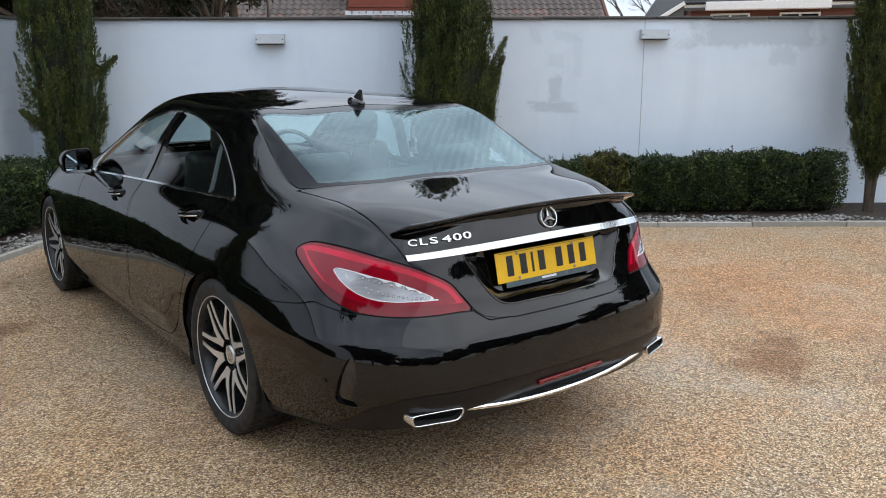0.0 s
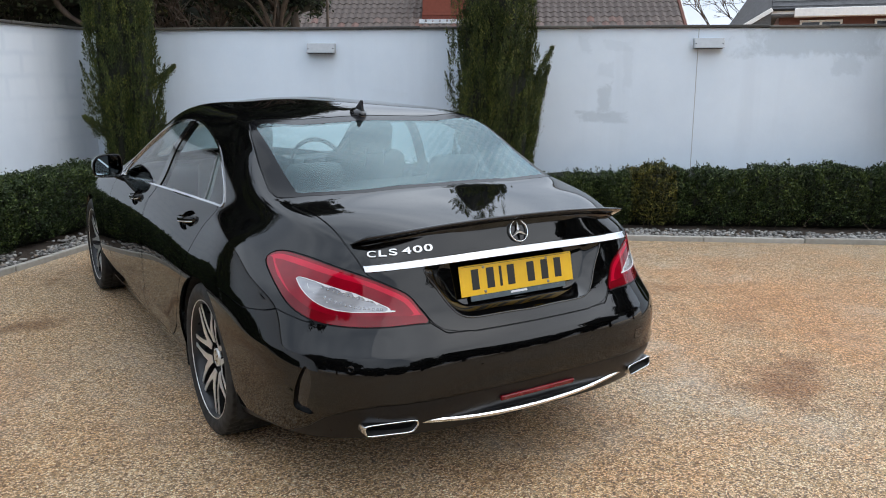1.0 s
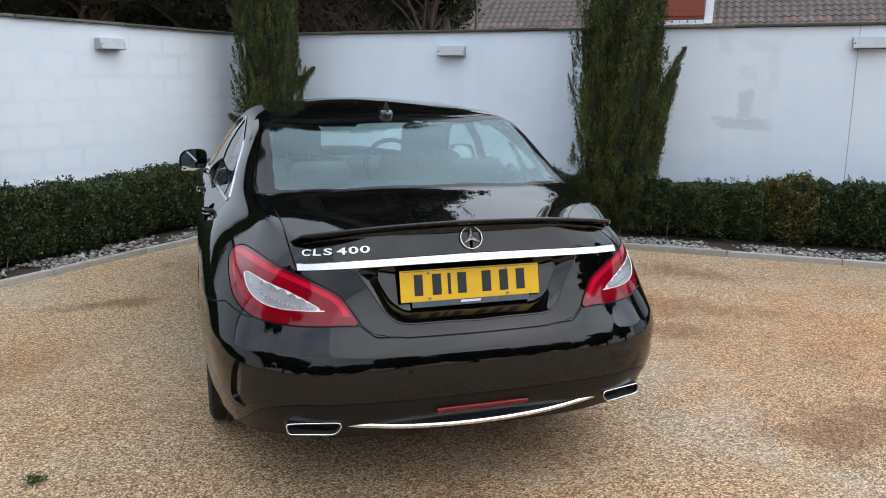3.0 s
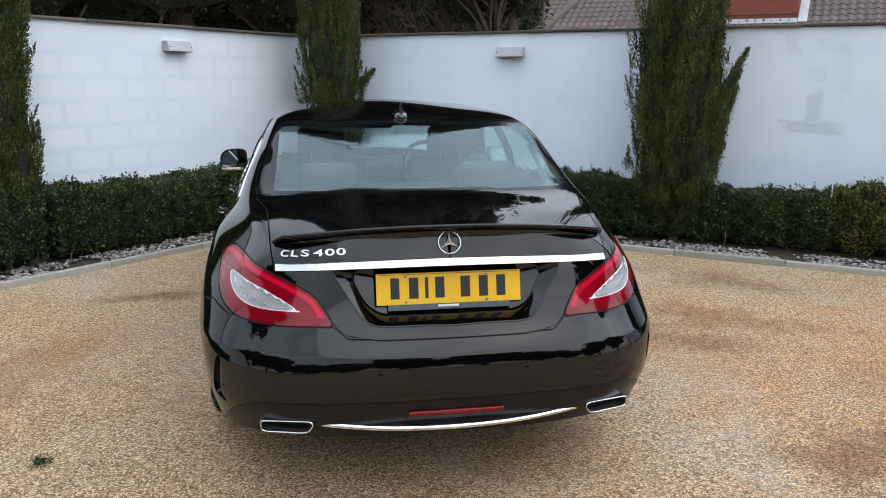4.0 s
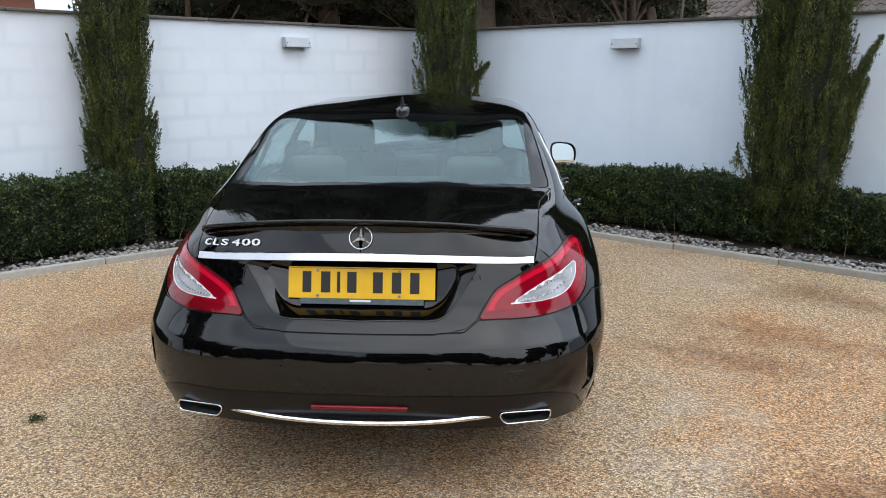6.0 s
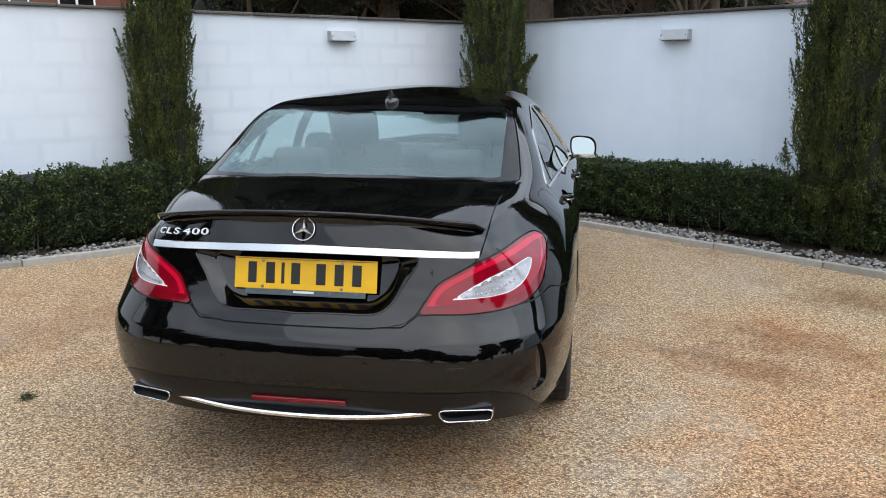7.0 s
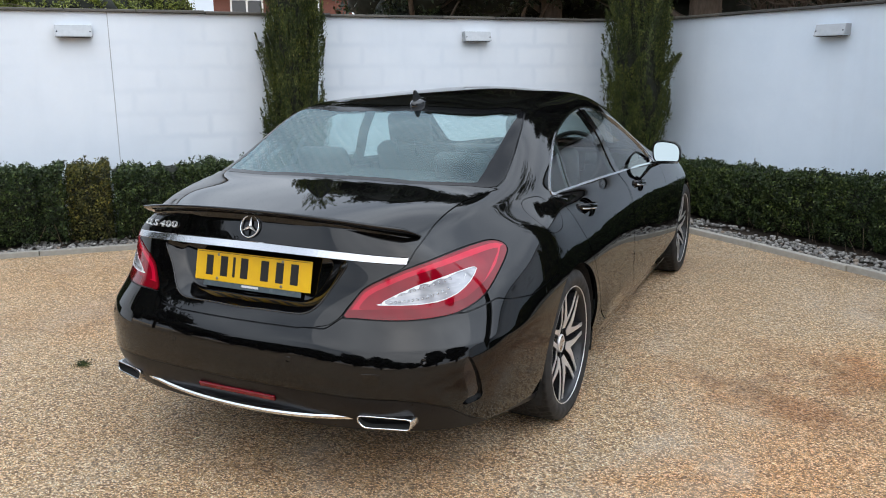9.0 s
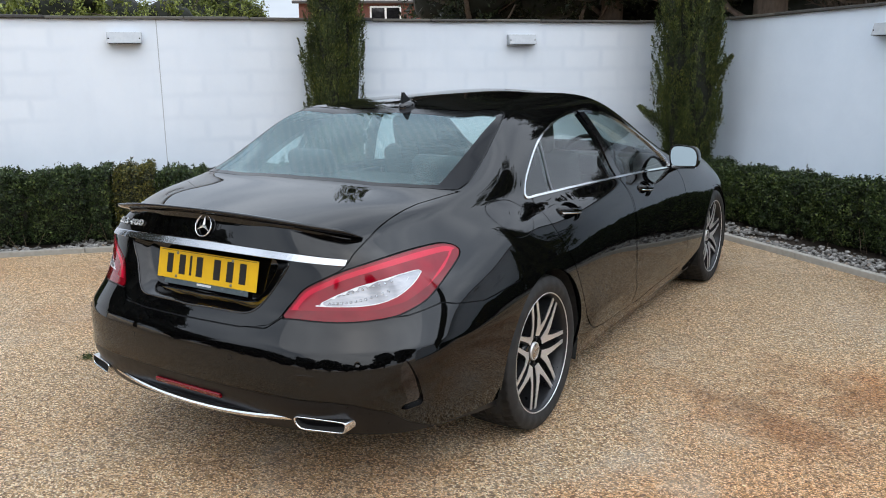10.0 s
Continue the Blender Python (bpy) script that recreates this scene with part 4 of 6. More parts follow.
# raised characters on the boot
def letter(ch, x, z, wide, parent):
    cu = bpy.data.curves.new("glyph", "FONT")
    cu.body, cu.size, cu.extrude, cu.bevel_depth = ch, 1.0, .06, .02
    tmp = bpy.data.objects.new("glyph", cu)
    scene.collection.objects.link(tmp)
    me = bpy.data.meshes.new_from_object(tmp)
    bpy.data.objects.remove(tmp)
    co = np.array([v.co for v in me.vertices])
    lo, hi = co.min(0), co.max(0)
    size = np.array((wide, .0255, .005))
    co = (co - (lo + hi) / 2) / (hi - lo) * size
    me.vertices.foreach_set("co", co.ravel())
    me.update()
    return put("badge_letter", me, LETTER, parent, at=tail_pose(x, z, .0045))


for ch, x, w in (("C", -.567, .031), ("L", -.532, .028), ("S", -.498, .029), ("4", -.453, .035), ("0", -.414, .034), ("0", -.376, .033)):
    letter(ch, x, .9165 + .013 * (x + .567) / .19, w, car)

# round three-pointed badge
star = solid("boot_badge", *lathe([(0, .0365), (.004, .0375), (.0055, .0395), (.004, .0418), (0, .0425)], 56, "z"), CHROME, label="round chrome badge")
star.matrix_basis = tail_pose(0, .9545, .006)
bm = bmesh.new()
for k in range(3):
    a = radians(90 + 120 * k)
    d, s = np.array((math.cos(a), math.sin(a))), np.array((-math.sin(a), math.cos(a)))
    tip, l, r = d * .0385, s * .0065 + d * .004, -s * .0065 + d * .004
    top = bm.verts.new((*(d * .001), .0065))
    q = [bm.verts.new((*p, z)) for p, z in ((tip, .003), (l, .001), (r, .001))]
    bm.faces.new((top, q[0], q[1])), bm.faces.new((top, q[2], q[0])), bm.faces.new((q[0], q[2], q[1]))
part("badge_arms", bm, LETTER, star)

# tail pipes
def pipe(sg):
    cx, cz = sg * .578, .343
    outline = smooth_path([(-.070, -.0185), (0, -.0205), (.064, -.0205), (.076, -.0135), (.088, .006), (.084, .0165), (.070, .0195), (0, .0195), (-.066, .0185), (-.080, .0155), (-.083, .006), (-.078, -.0135)], 56, True)
    v, f = [], []
    for scale, y in ((1.0, .07), (1.0, .004), (.99, 0), (.955, 0), (.945, .004), (.92, .05)):
        for a, b in outline:
            hh = 1.12 * b * (1 - (1 - scale) * 3.6)
            x = cx + sg * (a * -1.06 * scale + .006)
            bow = .30 * max(0, abs(x) - .47)
            v.append((x, -1.094 + bow + y, cz + hh - .02 * (abs(x) - .578)))
    n = len(outline)
    for i in range(4):
        f += [(i * n + j, i * n + (j + 1) % n, (i + 1) * n + (j + 1) % n, (i + 1) * n + j) for j in range(n)]
    tip = solid("tail_pipe", v[: 5 * n], f, CHROME, label="flat chrome-edged tail pipe")
    mid = np.mean(v[5 * n :], axis=0)
    solid("pipe_inside", v[4 * n :] + [tuple(mid)], [(j, (j + 1) % n, n + (j + 1) % n, n + j) for j in range(n)] + [(n + j, n + (j + 1) % n, 2 * n) for j in range(n)], CARPET, tip)


pipe(1), pipe(-1)
# bright blade under the valance
half = [(0, -1.106, .324), (.15, -1.102, .326), (.30, -1.089, .333), (.42, -1.070, .343), (.505, -1.052, .350)]
blade = smooth_path([(-x, y, z) for x, y, z in half[:0:-1]] + half, 70)
v, f = [], []
for i, p in enumerate(blade):
    e = min(1.0, min(i, 69 - i) / 10 + .45)
    for a, b in ((-.004, .008), (.006, .007), (.011, .002), (.009, -.007), (-.03, -.010), (-.03, .004)):
        v.append(p + np.array((0, -a, b * e)))
for i in range(69):
    f += [(i * 6 + k, i * 6 + (k + 1) % 6, (i + 1) * 6 + (k + 1) % 6, (i + 1) * 6 + k) for k in range(6)]
f += [tuple(range(6)), tuple(range(69 * 6, 70 * 6))]
solid("valance_blade", v, f, CHROME, rear_bumper, "bright chrome blade along the bumper's lower edge", False)
# fog lamp strip
fog = part("fog_lamp", box_bm(.34, .020, .012, .004, 2), LAMP_DEEP, rear_bumper, "narrow red fog lamp strip", tail_pose(.005, .381, .000))
for i in range(9):
    part("fog_cell", box_bm(.024, .009, .003, .001, 1), LAMP_RED, rear_bumper, at=tail_pose(-.125 + .0325 * i, .381, .0055))
# parking sensors and the towing cover
for x, z in ((-.70, .560), (-.26, .543), (.25, .543), (.70, .560)):
    v, f = lathe([(-.004, .0105), (.0008, .0105), (.0004, .0092), (.0004, 0)], 20, "z")
    solid("parking_sensor", v, f, PAINT, rear_bumper).matrix_basis = tail_pose(x, z, .0003)
part("towing_cover", box_bm(.062, .038, .003, .0012, 2), PAINT, rear_bumper, "small square towing cover", tail_pose(.545, .500, .0002))


# door handles
def handle(sg, y, z, parent):
    p = []
    for t in np.linspace(-1, 1, 15):
        yy = y + .098 * t
        zz = z + .004 - .010 * t
        p.append((sg * (side_x(yy, zz) + .030 * (1 - abs(t) ** 3) - .004), yy, zz))
    sec = [(.007 * math.cos(a), .0155 * math.sin(a)) for a in np.linspace(0, 2 * math.pi, 12, endpoint=False)]
    h = solid("door_handle", *sweep(p, sec), PAINT, parent, "black bow handle with chrome edge")
    q = [(x + sg * .006, yy, zz - .009) for x, yy, zz in p[1:-1]]
    solid("handle_strip", *sweep(q, [(.002 * math.cos(a), .0035 * math.sin(a)) for a in np.linspace(0, 2 * math.pi, 8, endpoint=False)]), CHROME, parent)


for i, sg in enumerate((1, -1)):
    handle(sg, .345, .882, rear_doors[i])
    handle(sg, 1.335, .864, front_doors[i])


# door mirrors
def mirror(sg):
    w0, w1, z0, z1 = .848, 1.020, .918, 1.056
    rim = smooth_path([(w0 + .012, z1 - .006), (.94, z1), (w1 - .03, z1 - .012), (w1 - .004, z1 - .045), (w1, .965), (w1 - .012, z0 + .008), (.95, z0 - .002), (w0 + .03, z0), (w0 + .004, z0 + .03), (w0 - .004, 1.01)], 44, True)
    c = rim.mean(0)
    v, f = [], []
    for k, y in ((.90, 1.905), (.985, 1.900), (1.0, 1.915), (.99, 1.95), (.93, 1.99), (.80, 2.025), (.55, 2.05), (.2, 2.06)):
        for a, b in rim:
            v.append((sg * (c[0] + (a - c[0]) * k), y + .03 * (c[0] + (a - c[0]) * k - .94) * -1.5, c[1] + (b - c[1]) * k))
    n = len(rim)
    for i in range(7):
        f += [(i * n + j, i * n + (j + 1) % n, (i + 1) * n + (j + 1) % n, (i + 1) * n + j) for j in range(n)]
    f.append(tuple(range(7 * n, 8 * n)))
    mir = solid("door_mirror", v, f, PAINT, label="black door mirror with chrome underline")
    g = [(sg * (c[0] + (a - c[0]) * .88), 1.906 + .0 * (b - c[1]) - (.55 * (a - c[0]) - .018 if sg < 0 else -.10 * (a - c[0]) - .135 * (b - c[1]) - .006), c[1] + (b - c[1]) * .86) for a, b in rim]
    g.append((sg * c[0], 1.906 + (.018 if sg < 0 else .006), c[1]))
    solid("mirror_glass", g, [(j, (j + 1) % n, n) for j in range(n)], MIRROR, mir, smooth=False)
    st = [(sg * x, 1.902, .925 + .004 * (x - .86) / .17) for x in np.linspace(.868, 1.008, 12)]
    solid("mirror_strip", *sweep(st, [(.008, -.008), (.008, .008), (-.008, .008), (-.008, -.008)]), CHROME, mir, smooth=False)
    arm = [(sg * .800, 1.965, .905), (sg * .85, 1.97, .905), (sg * .905, 1.965, .935)]
    solid("mirror_arm", *sweep(smooth_path(arm, 10), [(.035 * math.cos(a), .016 * math.sin(a)) for a in np.linspace(0, 2 * math.pi, 12, endpoint=False)]), PAINT, mir)


mirror(1), mirror(-1)

# aerial
v, f = [], []
for z, s in ((-.012, 1.0), (.004, 1.0), (.012, .90), (.018, .68), (.021, .35)):
    for a in np.linspace(0, 2 * math.pi, 28, endpoint=False):
        v.append((.034 * s * math.cos(a), .062 * s * math.sin(a), z))
for i in range(4):
    f += [(i * 28 + j, i * 28 + (j + 1) % 28, (i + 1) * 28 + (j + 1) % 28, (i + 1) * 28 + j) for j in range(28)]
f.append(tuple(range(112, 140)))
aerial = solid("roof_aerial", v, f, GLOSS_BLACK, label="small roof aerial with upright fin")
aerial.matrix_basis = pose(0, .345, 1.342, 9, 0, 0)
fin = [[(-.05, .012), (.035, .010), (.00, .040), (-.020, .064), (-.036, .066), (-.040, .045)], .006]
v = [(s * fin[1] * (.5 if b > .05 else 1), a, b) for s in (-1, 1) for a, b in fin[0]]
f = [tuple(range(6)), tuple(range(6, 12))] + [(j, (j + 1) % 6, 6 + (j + 1) % 6, 6 + j) for j in range(6)]
solid("aerial_fin", v, f, BLACK_PLASTIC, aerial, smooth=False)


# ---- wheels ----
def tyre_mesh():
    prof = [(-.118, .250), (-.128, .262), (-.136, .288), (-.133, .308), (-.124, .322), (-.121, .3265), (-.112, .3295), (-.092, .3318), (-.074, .3325), (-.070, .3255), (-.060, .3255), (-.058, .3330), (-.020, .3335), (-.018, .3265), (-.006, .3265), (-.004, .3335)]
    prof = prof + [(-a, r) for a, r in prof[::-1]]
    seg = 288
    v, f = lathe(prof, seg)
    v = np.array(v).reshape(len(prof), seg, 3)
    for i, (a, r) in enumerate(prof):
        if r > .329 and abs(a) > .055:
            # slanted cross cuts in the shoulders
            for j in range(seg):
                if (j + int(round(abs(a) * 90))) % 6 < 2:
                    v[i, j, 1:] *= 1 - .008 / r
        elif r > .329 and abs(a) > .01:
            for j in range(seg):
                if (j - int(round(abs(a) * 160))) % 12 < 2:
                    v[i, j, 1:] *= 1 - .006 / r
    return mesh_from("tyre", v.reshape(-1, 3), f)


def rim_mesh():
    prof = [(.110, .254), (.122, .263), (.126, .260), (.122, .250), (.105, .243), (.03, .228), (-.10, .235), (-.115, .256), (-.12, .250)]
    return mesh_from("rim", *lathe(prof, 72))


def spoke_outline():
    """Half width of one forked spoke: a stem that splits into two legs."""
    def pol(r, deg):
        return (r * math.sin(radians(deg)), r * math.cos(radians(deg)))
    right = [pol(.070, 13), pol(.090, 13.5), pol(.118, 15.8), pol(.175, 19.6), pol(.247, 22.4)]
    inner = [pol(.247, 19.4), pol(.182, 15.6), pol(.138, 10.0)]
    return right, inner, pol(.106, 0)


def spoke_meshes():
    right, inner, crotch = spoke_outline()
    loop = right + inner + [crotch] + [(-x, y) for x, y in inner[::-1]] + [(-x, y) for x, y in right[::-1]]
    out = []
    for depth0, depth1, grow in ((.052, .1005, 1.0), (.1005, .1040, .90)):
        bm = bmesh.new()
        c = len(loop)
        inward = -1
        def dish(x, y):
            r = math.hypot(x, y)
            return -.030 * max(0, (.14 - r) / .14) + .004 * (r / .23)
        lo = []
        hi = []
        ring = [Vector(q) for q in loop]
        for k, q in enumerate(ring):
            # the bright face is set in a little from the dark sides
            t = (ring[(k + 1) % c] - ring[k - 1]).normalized()
            x, y = q + Vector((t.y, -t.x)) * (-.0022 if grow < 1 else 0) * inward
            lo.append(bm.verts.new((depth0 + dish(x, y), x, y)))
            hi.append(bm.verts.new((depth1 + dish(x, y), x, y)))
        # faces as strips: stem and two legs
        quads = []
        n = len(right)
        R, I = list(range(n)), list(range(n, n + 3))
        C = n + 3
        Li = [c - 1 - k for k in range(n)]
        LI = [C + 1 + (2 - k) for k in range(3)]
        quads += [(R[0], R[1], Li[1], Li[0]), (R[1], R[2], C), (R[1], C, Li[1]), (C, Li[2], Li[1])]
        quads += [(R[2], I[2], C), (R[2], R[3], I[1], I[2]), (R[3], R[4], I[0], I[1])]
        quads += [(Li[2], C, LI[2]), (Li[2], LI[2], LI[1], Li[3]), (Li[3], LI[1], LI[0], Li[4])]
        for q in quads:
            bm.faces.new([hi[k] for k in q])
        for k in range(c):
            j = (k + 1) % c
            bm.faces.new((lo[k], lo[j], hi[j], hi[k]))
        bmesh.ops.recalc_face_normals(bm, faces=bm.faces)
        me = bpy.data.meshes.new("spoke")
        bm.to_mesh(me)
        bm.free()
        out.append(me)
    return out


TYRE, RIM, (SPOKE, SPOKE_FACE) = tyre_mesh(), rim_mesh(), spoke_meshes()
CAP = mesh_from("cap", *lathe([(.050, .036), (.082, .036), (.088, .033), (.089, .026), (.087, 0)], 36))
CAP_RING = mesh_from("cap_ring", *lathe([(.080, .040), (.088, .039), (.0895, .035), (.087, .033)], 36))
LIP = mesh_from("rim_lip", *lathe([(.1240, .2530), (.1262, .2540), (.1268, .2560), (.1240, .2585)], 72))
HUB = mesh_from("hub", *lathe([(.03, .075), (.066, .072), (.074, .062), (.076, 0)], 36))
ROTOR = mesh_from("rotor", *lathe([(-.01, .07), (.012, .07), (.012, .175), (-.008, .175), (-.008, .07)], 48))
BOLT = mesh_from("bolt", *lathe([(.06, .009), (.080, .009), (.082, .006), (.082, 0)], 6), False)
for sx, wy, turn in ((1, REAR_Y, -13), (-1, REAR_Y, 9.5), (1, FRONT_Y, 3), (-1, FRONT_Y, 20)):
    hub_at = pose(sx * .782, wy, HUB_Z, 0, 0, 0 if sx > 0 else 180) @ pose(0, 0, 0, turn, 0, 0)
    wheel = put("wheel", RIM, RIM_DARK, car, "dark alloy wheel with seven forked bright spokes", hub_at)
    put("tyre", TYRE, RUBBER, wheel, "black low-profile tyre")
    for k in range(7):
        put("spoke", SPOKE, RIM_DARK, wheel, at=pose(0, 0, 0, 360 / 7 * k))
        put("spoke_face", SPOKE_FACE, RIM_FACE, wheel, "machined bright face", at=pose(0, 0, 0, 360 / 7 * k))
    put("rim_lip", LIP, RIM_FACE, wheel, "bright machined rim edge")
    put("hub", HUB, GLOSS_BLACK, wheel)
    put("centre_cap", CAP, SATIN, wheel, "round silver centre cap")
    put("cap_ring", CAP_RING, RIM_FACE, wheel)
    put("brake_disc", ROTOR, DISC, wheel)
    for k in range(5):
        a = radians(72 * k)
        put("wheel_bolt", BOLT, BLACK_PLASTIC, wheel, at=pose(0, .052 * math.cos(a), .052 * math.sin(a)))

# side skirts
for sx in (1, -1):
    p = [(sx * (.848 - .02 * math.exp(-((y - .44) / .06) ** 2)), y, .196 + .012 * math.exp(-((y - .42) / .08) ** 2)) for y in np.linspace(.47, 2.42, 40)]
    sec = [(-.05, -.018), (.010, -.016), (.016, -.009), (.014, .002), (-.002, .012), (-.05, .014)]
    sec = [(a * -sx * -1, b) for a, b in sec]
    solid("side_skirt", *sweep(p, [(a, b) for a, b in (sec if sx > 0 else sec[::-1])]), BLACK_PLASTIC, label="black side skirt", smooth=False)

# wheel housings, floor pan
for sx in (1, -1):
    for wy in (REAR_Y, FRONT_Y):
        v, f = [], []
        for x in (.58, .905):
            for a in np.linspace(-.35, math.pi + .35, 32):
                v.append((sx * x, wy + .384 * math.cos(a), .318 + .384 * math.sin(a)))
        f = [(j, j + 1, 33 + j, 32 + j) for j in range(31)]
        f.append(tuple(range(32)))
        solid("wheel_housing", v, f, CARPET)
part("floor_pan", box_bm(1.62, 1.95, .03, .01, 1, (0, 1.44, .215)), CARPET, car)
part("floor_pan", box_bm(1.10, .95, .03, .01, 1, (0, 3.0, .215)), CARPET, car)
part("boot_floor", box_bm(1.10, .98, .03, .01, 1, (0, -.42, .30)), CARPET, car)
part("bulkhead", box_bm(1.16, .03, .60, .01, 1, (0, 2.50, .55)), CARPET, car)

# ---- cabin ----
def cushion(name, sx, sy, sz, at, turn, mat, parent=None, bevel=.05, label=""):
    bm = box_bm(sx, sy, sz, min(bevel, min(sx, sy, sz) * .45), 4)
    return part(name, bm, mat, parent or car, label, pose(*at) @ pose(0, 0, 0, *turn), True)


for x in (-.37, .37):
    cushion("front_seat_base", .50, .52, .16, (x, 1.42, .48), (6, 0, 0), FABRIC)
    cushion("front_seat_back", .50, .13, .62, (x, 1.08, .78), (14, 0, 0), FABRIC)
    cushion("front_headrest", .27, .09, .19, (x, .95, 1.165), (12, 0, 0), FABRIC, label="dark leather headrest")
    cushion("rear_seat_base", .56, .50, .16, (x, .55, .46), (5, 0, 0), FABRIC)
    cushion("rear_seat_back", .58, .14, .56, (x, .20, .72), (24, 0, 0), FABRIC)
    cushion("rear_headrest", .27, .09, .16, (x, .055, 1.06), (20, 0, 0), FABRIC, label="dark leather headrest")
    for d in (-.06, .06):
        v, f = lathe([(-.05, .006), (.05, .006)], 10, "z")
        solid("headrest_post", v, f, CHROME).matrix_basis = pose(x + d, .90, 1.06, 12)
cushion("parcel_shelf", 1.26, .50, .03, (0, -.10, .985), (8, 0, 0), CARPET, bevel=.01)
cushion("third_brake_lamp", .34, .05, .03, (0, -.24, 1.012), (8, 0, 0), GLOSS_BLACK, bevel=.01)
cushion("dashboard", 1.40, .42, .22, (0, 2.08, .86), (0, 0, 0), BLACK_PLASTIC, bevel=.08)
cushion("centre_console", .26, 1.3, .30, (0, 1.45, .46), (0, 0, 0), BLACK_PLASTIC, bevel=.05)
for ob_at in ((.37, 1.74, .93),):
    ring = [(.185 * math.cos(a), .185 * math.sin(a)) for a in np.linspace(0, 2 * math.pi, 33)]
    v, f = [], []
    for a, b in ring[:-1]:
        d = math.hypot(a, b)
        for t in np.linspace(0, 2 * math.pi, 8, endpoint=False):
            k = 1 + .015 / d * math.cos(t)
            v.append((a * k, .015 * math.sin(t), b * k))
    f = [(i * 8 + k, i * 8 + (k + 1) % 8, ((i + 1) % 32) * 8 + (k + 1) % 8, ((i + 1) % 32) * 8 + k) for i in range(32) for k in range(8)]
    wheel_ring = solid("steering_wheel", v, f, BLACK_PLASTIC)
    wheel_ring.matrix_basis = pose(*ob_at, -22)
    cushion("steering_hub", .17, .05, .12, (0, .02, 0), (0, 0, 0), BLACK_PLASTIC, wheel_ring, .02)
    cushion("steering_spoke", .35, .02, .03, (0, .02, 0), (0, 0, 0), BLACK_PLASTIC, wheel_ring, .008)
cushion("cabin_mirror", .25, .04, .07, (0, 1.72, 1.235), (8, 0, 0), GLOSS_BLACK, bevel=.02)
cushion("toll_label", .06, .002, .035, (.085, 1.86, 1.225), (-35, 0, 0), LAMP_WHITE, bevel=.0005)
# headlining under the roof skin
lining = [f for f in body if all(OVER0[i] and V0[i, 2] > 1.27 for i in f)]
panel("headlining", lining, LINING, label="pale headlining", offset=-.03, skirt=0)
for sx in (1, -1):
    cushion("door_lining", .03, .98, .62, (sx * .775, 1.65, .62), (0, sx * -4, 0), BLACK_PLASTIC, bevel=.012)
    cushion("door_lining", .03, .85, .62, (sx * .765, .68, .62), (0, sx * -4, 0), BLACK_PLASTIC, bevel=.012)

# nose: lamps and grille, out of the clip's sight
for sx in (1, -1):
    cushion("head_lamp", .34, .12, .12, (sx * .60, 3.50, .655), (0, 0, sx * -32), LAMP_CLEAR, bevel=.04)
grille = cushion("radiator_grille", .80, .06, .24, (0, 3.80, .56), (-8, 0, 0), BLACK_PLASTIC, bevel=.025)
cushion("grille_bar", .78, .02, .03, (0, -.0, .0), (0, 0, 0), CHROME, grille, .008).location = (0, .032, 0)

# ---- the yard ----
CORNER = Vector((-.28, 6.442, 0))
DIR_L, DIR_R = Vector((-.673, -.739, 0)).normalized(), Vector((.807, -.591, 0)).normalized()
IN_L, IN_R = Vector((.739, -.673, 0)).normalized(), Vector((-.591, -.807, 0)).normalized()
WALL_H = 2.015


def along(side, s, off=0.0, z=0.0):
    """A place s metres from the corner along a wall, off metres out from its face."""
    d, n = (DIR_L, IN_L) if side == "l" else (DIR_R, IN_R)
    return CORNER + d * s + n * off + Vector((0, 0, z))


def frame_of(side, s, off=0.0, z=0.0):
    """A pose at the wall with x along it, y into the wall and z up."""
    d, n = (DIR_L, IN_L) if side == "l" else (DIR_R, IN_R)
    x = -d if side == "l" else d
    m = Matrix((x, -n, Vector((0, 0, 1)))).transposed().to_4x4()
    m.translation = along(side, s, off, z)
    return m


def ground_sheet():
    n = 90
    g = np.concatenate([-np.geomspace(900, 6, 24), np.linspace(-5.5, 7.5, n), np.geomspace(8, 900, 24)])
    xs, ys = np.meshgrid(g, g, indexing="ij")
    zs = np.where(np.hypot(xs, ys) < 30, .0035 * np.sin(xs * 1.3 + 1) * np.sin(ys * 1.1), 0)
    v = np.stack([xs, ys, zs], -1).reshape(-1, 3)
    m = len(g)
    f = [(i * m + j, (i + 1) * m + j, (i + 1) * m + j + 1, i * m + j + 1) for i in range(m - 1) for j in range(m - 1)]
    return put("ground", mesh_from("ground", v, f), GRAVEL)


tagged(ground_sheet(), "tan resin-bound gravel with brown stains", "ground", kind="structure")


def wall(name, side, length, mat):
    n = int(length / .25)
    xs = np.linspace(0, length, n)
    bm = bmesh.new()
    sgn = -1 if side == "l" else 1
    for z0, z1, y0, y1 in ((-.2, WALL_H, 0, .24),):
        ring = [[bm.verts.new((sgn * x, y, z)) for y, z in ((y0, z0), (y0, z1), (y1, z1), (y1, z0))] for x in xs]
        for a, b in zip(ring, ring[1:]):
            for k in range(4):
                bm.faces.new((a[k], b[k], b[(k + 1) % 4], a[(k + 1) % 4]))
        bm.faces.new(ring[0]), bm.faces.new(ring[-1][::-1])
    bmesh.ops.recalc_face_normals(bm, faces=bm.faces)
    ob = part(name, bm, mat, None)
    ob.matrix_basis = frame_of(side, 0.0)
    return ob


wall_left = tagged(wall("wall_west", "l", 13.0, WALL_L), "white painted block wall with ghosted blocks", "wall", kind="structure")
wall_right = tagged(wall("wall_east", "r", 14.0, WALL_R), "white rendered garden wall with grey damp patches", "wall", kind="structure")

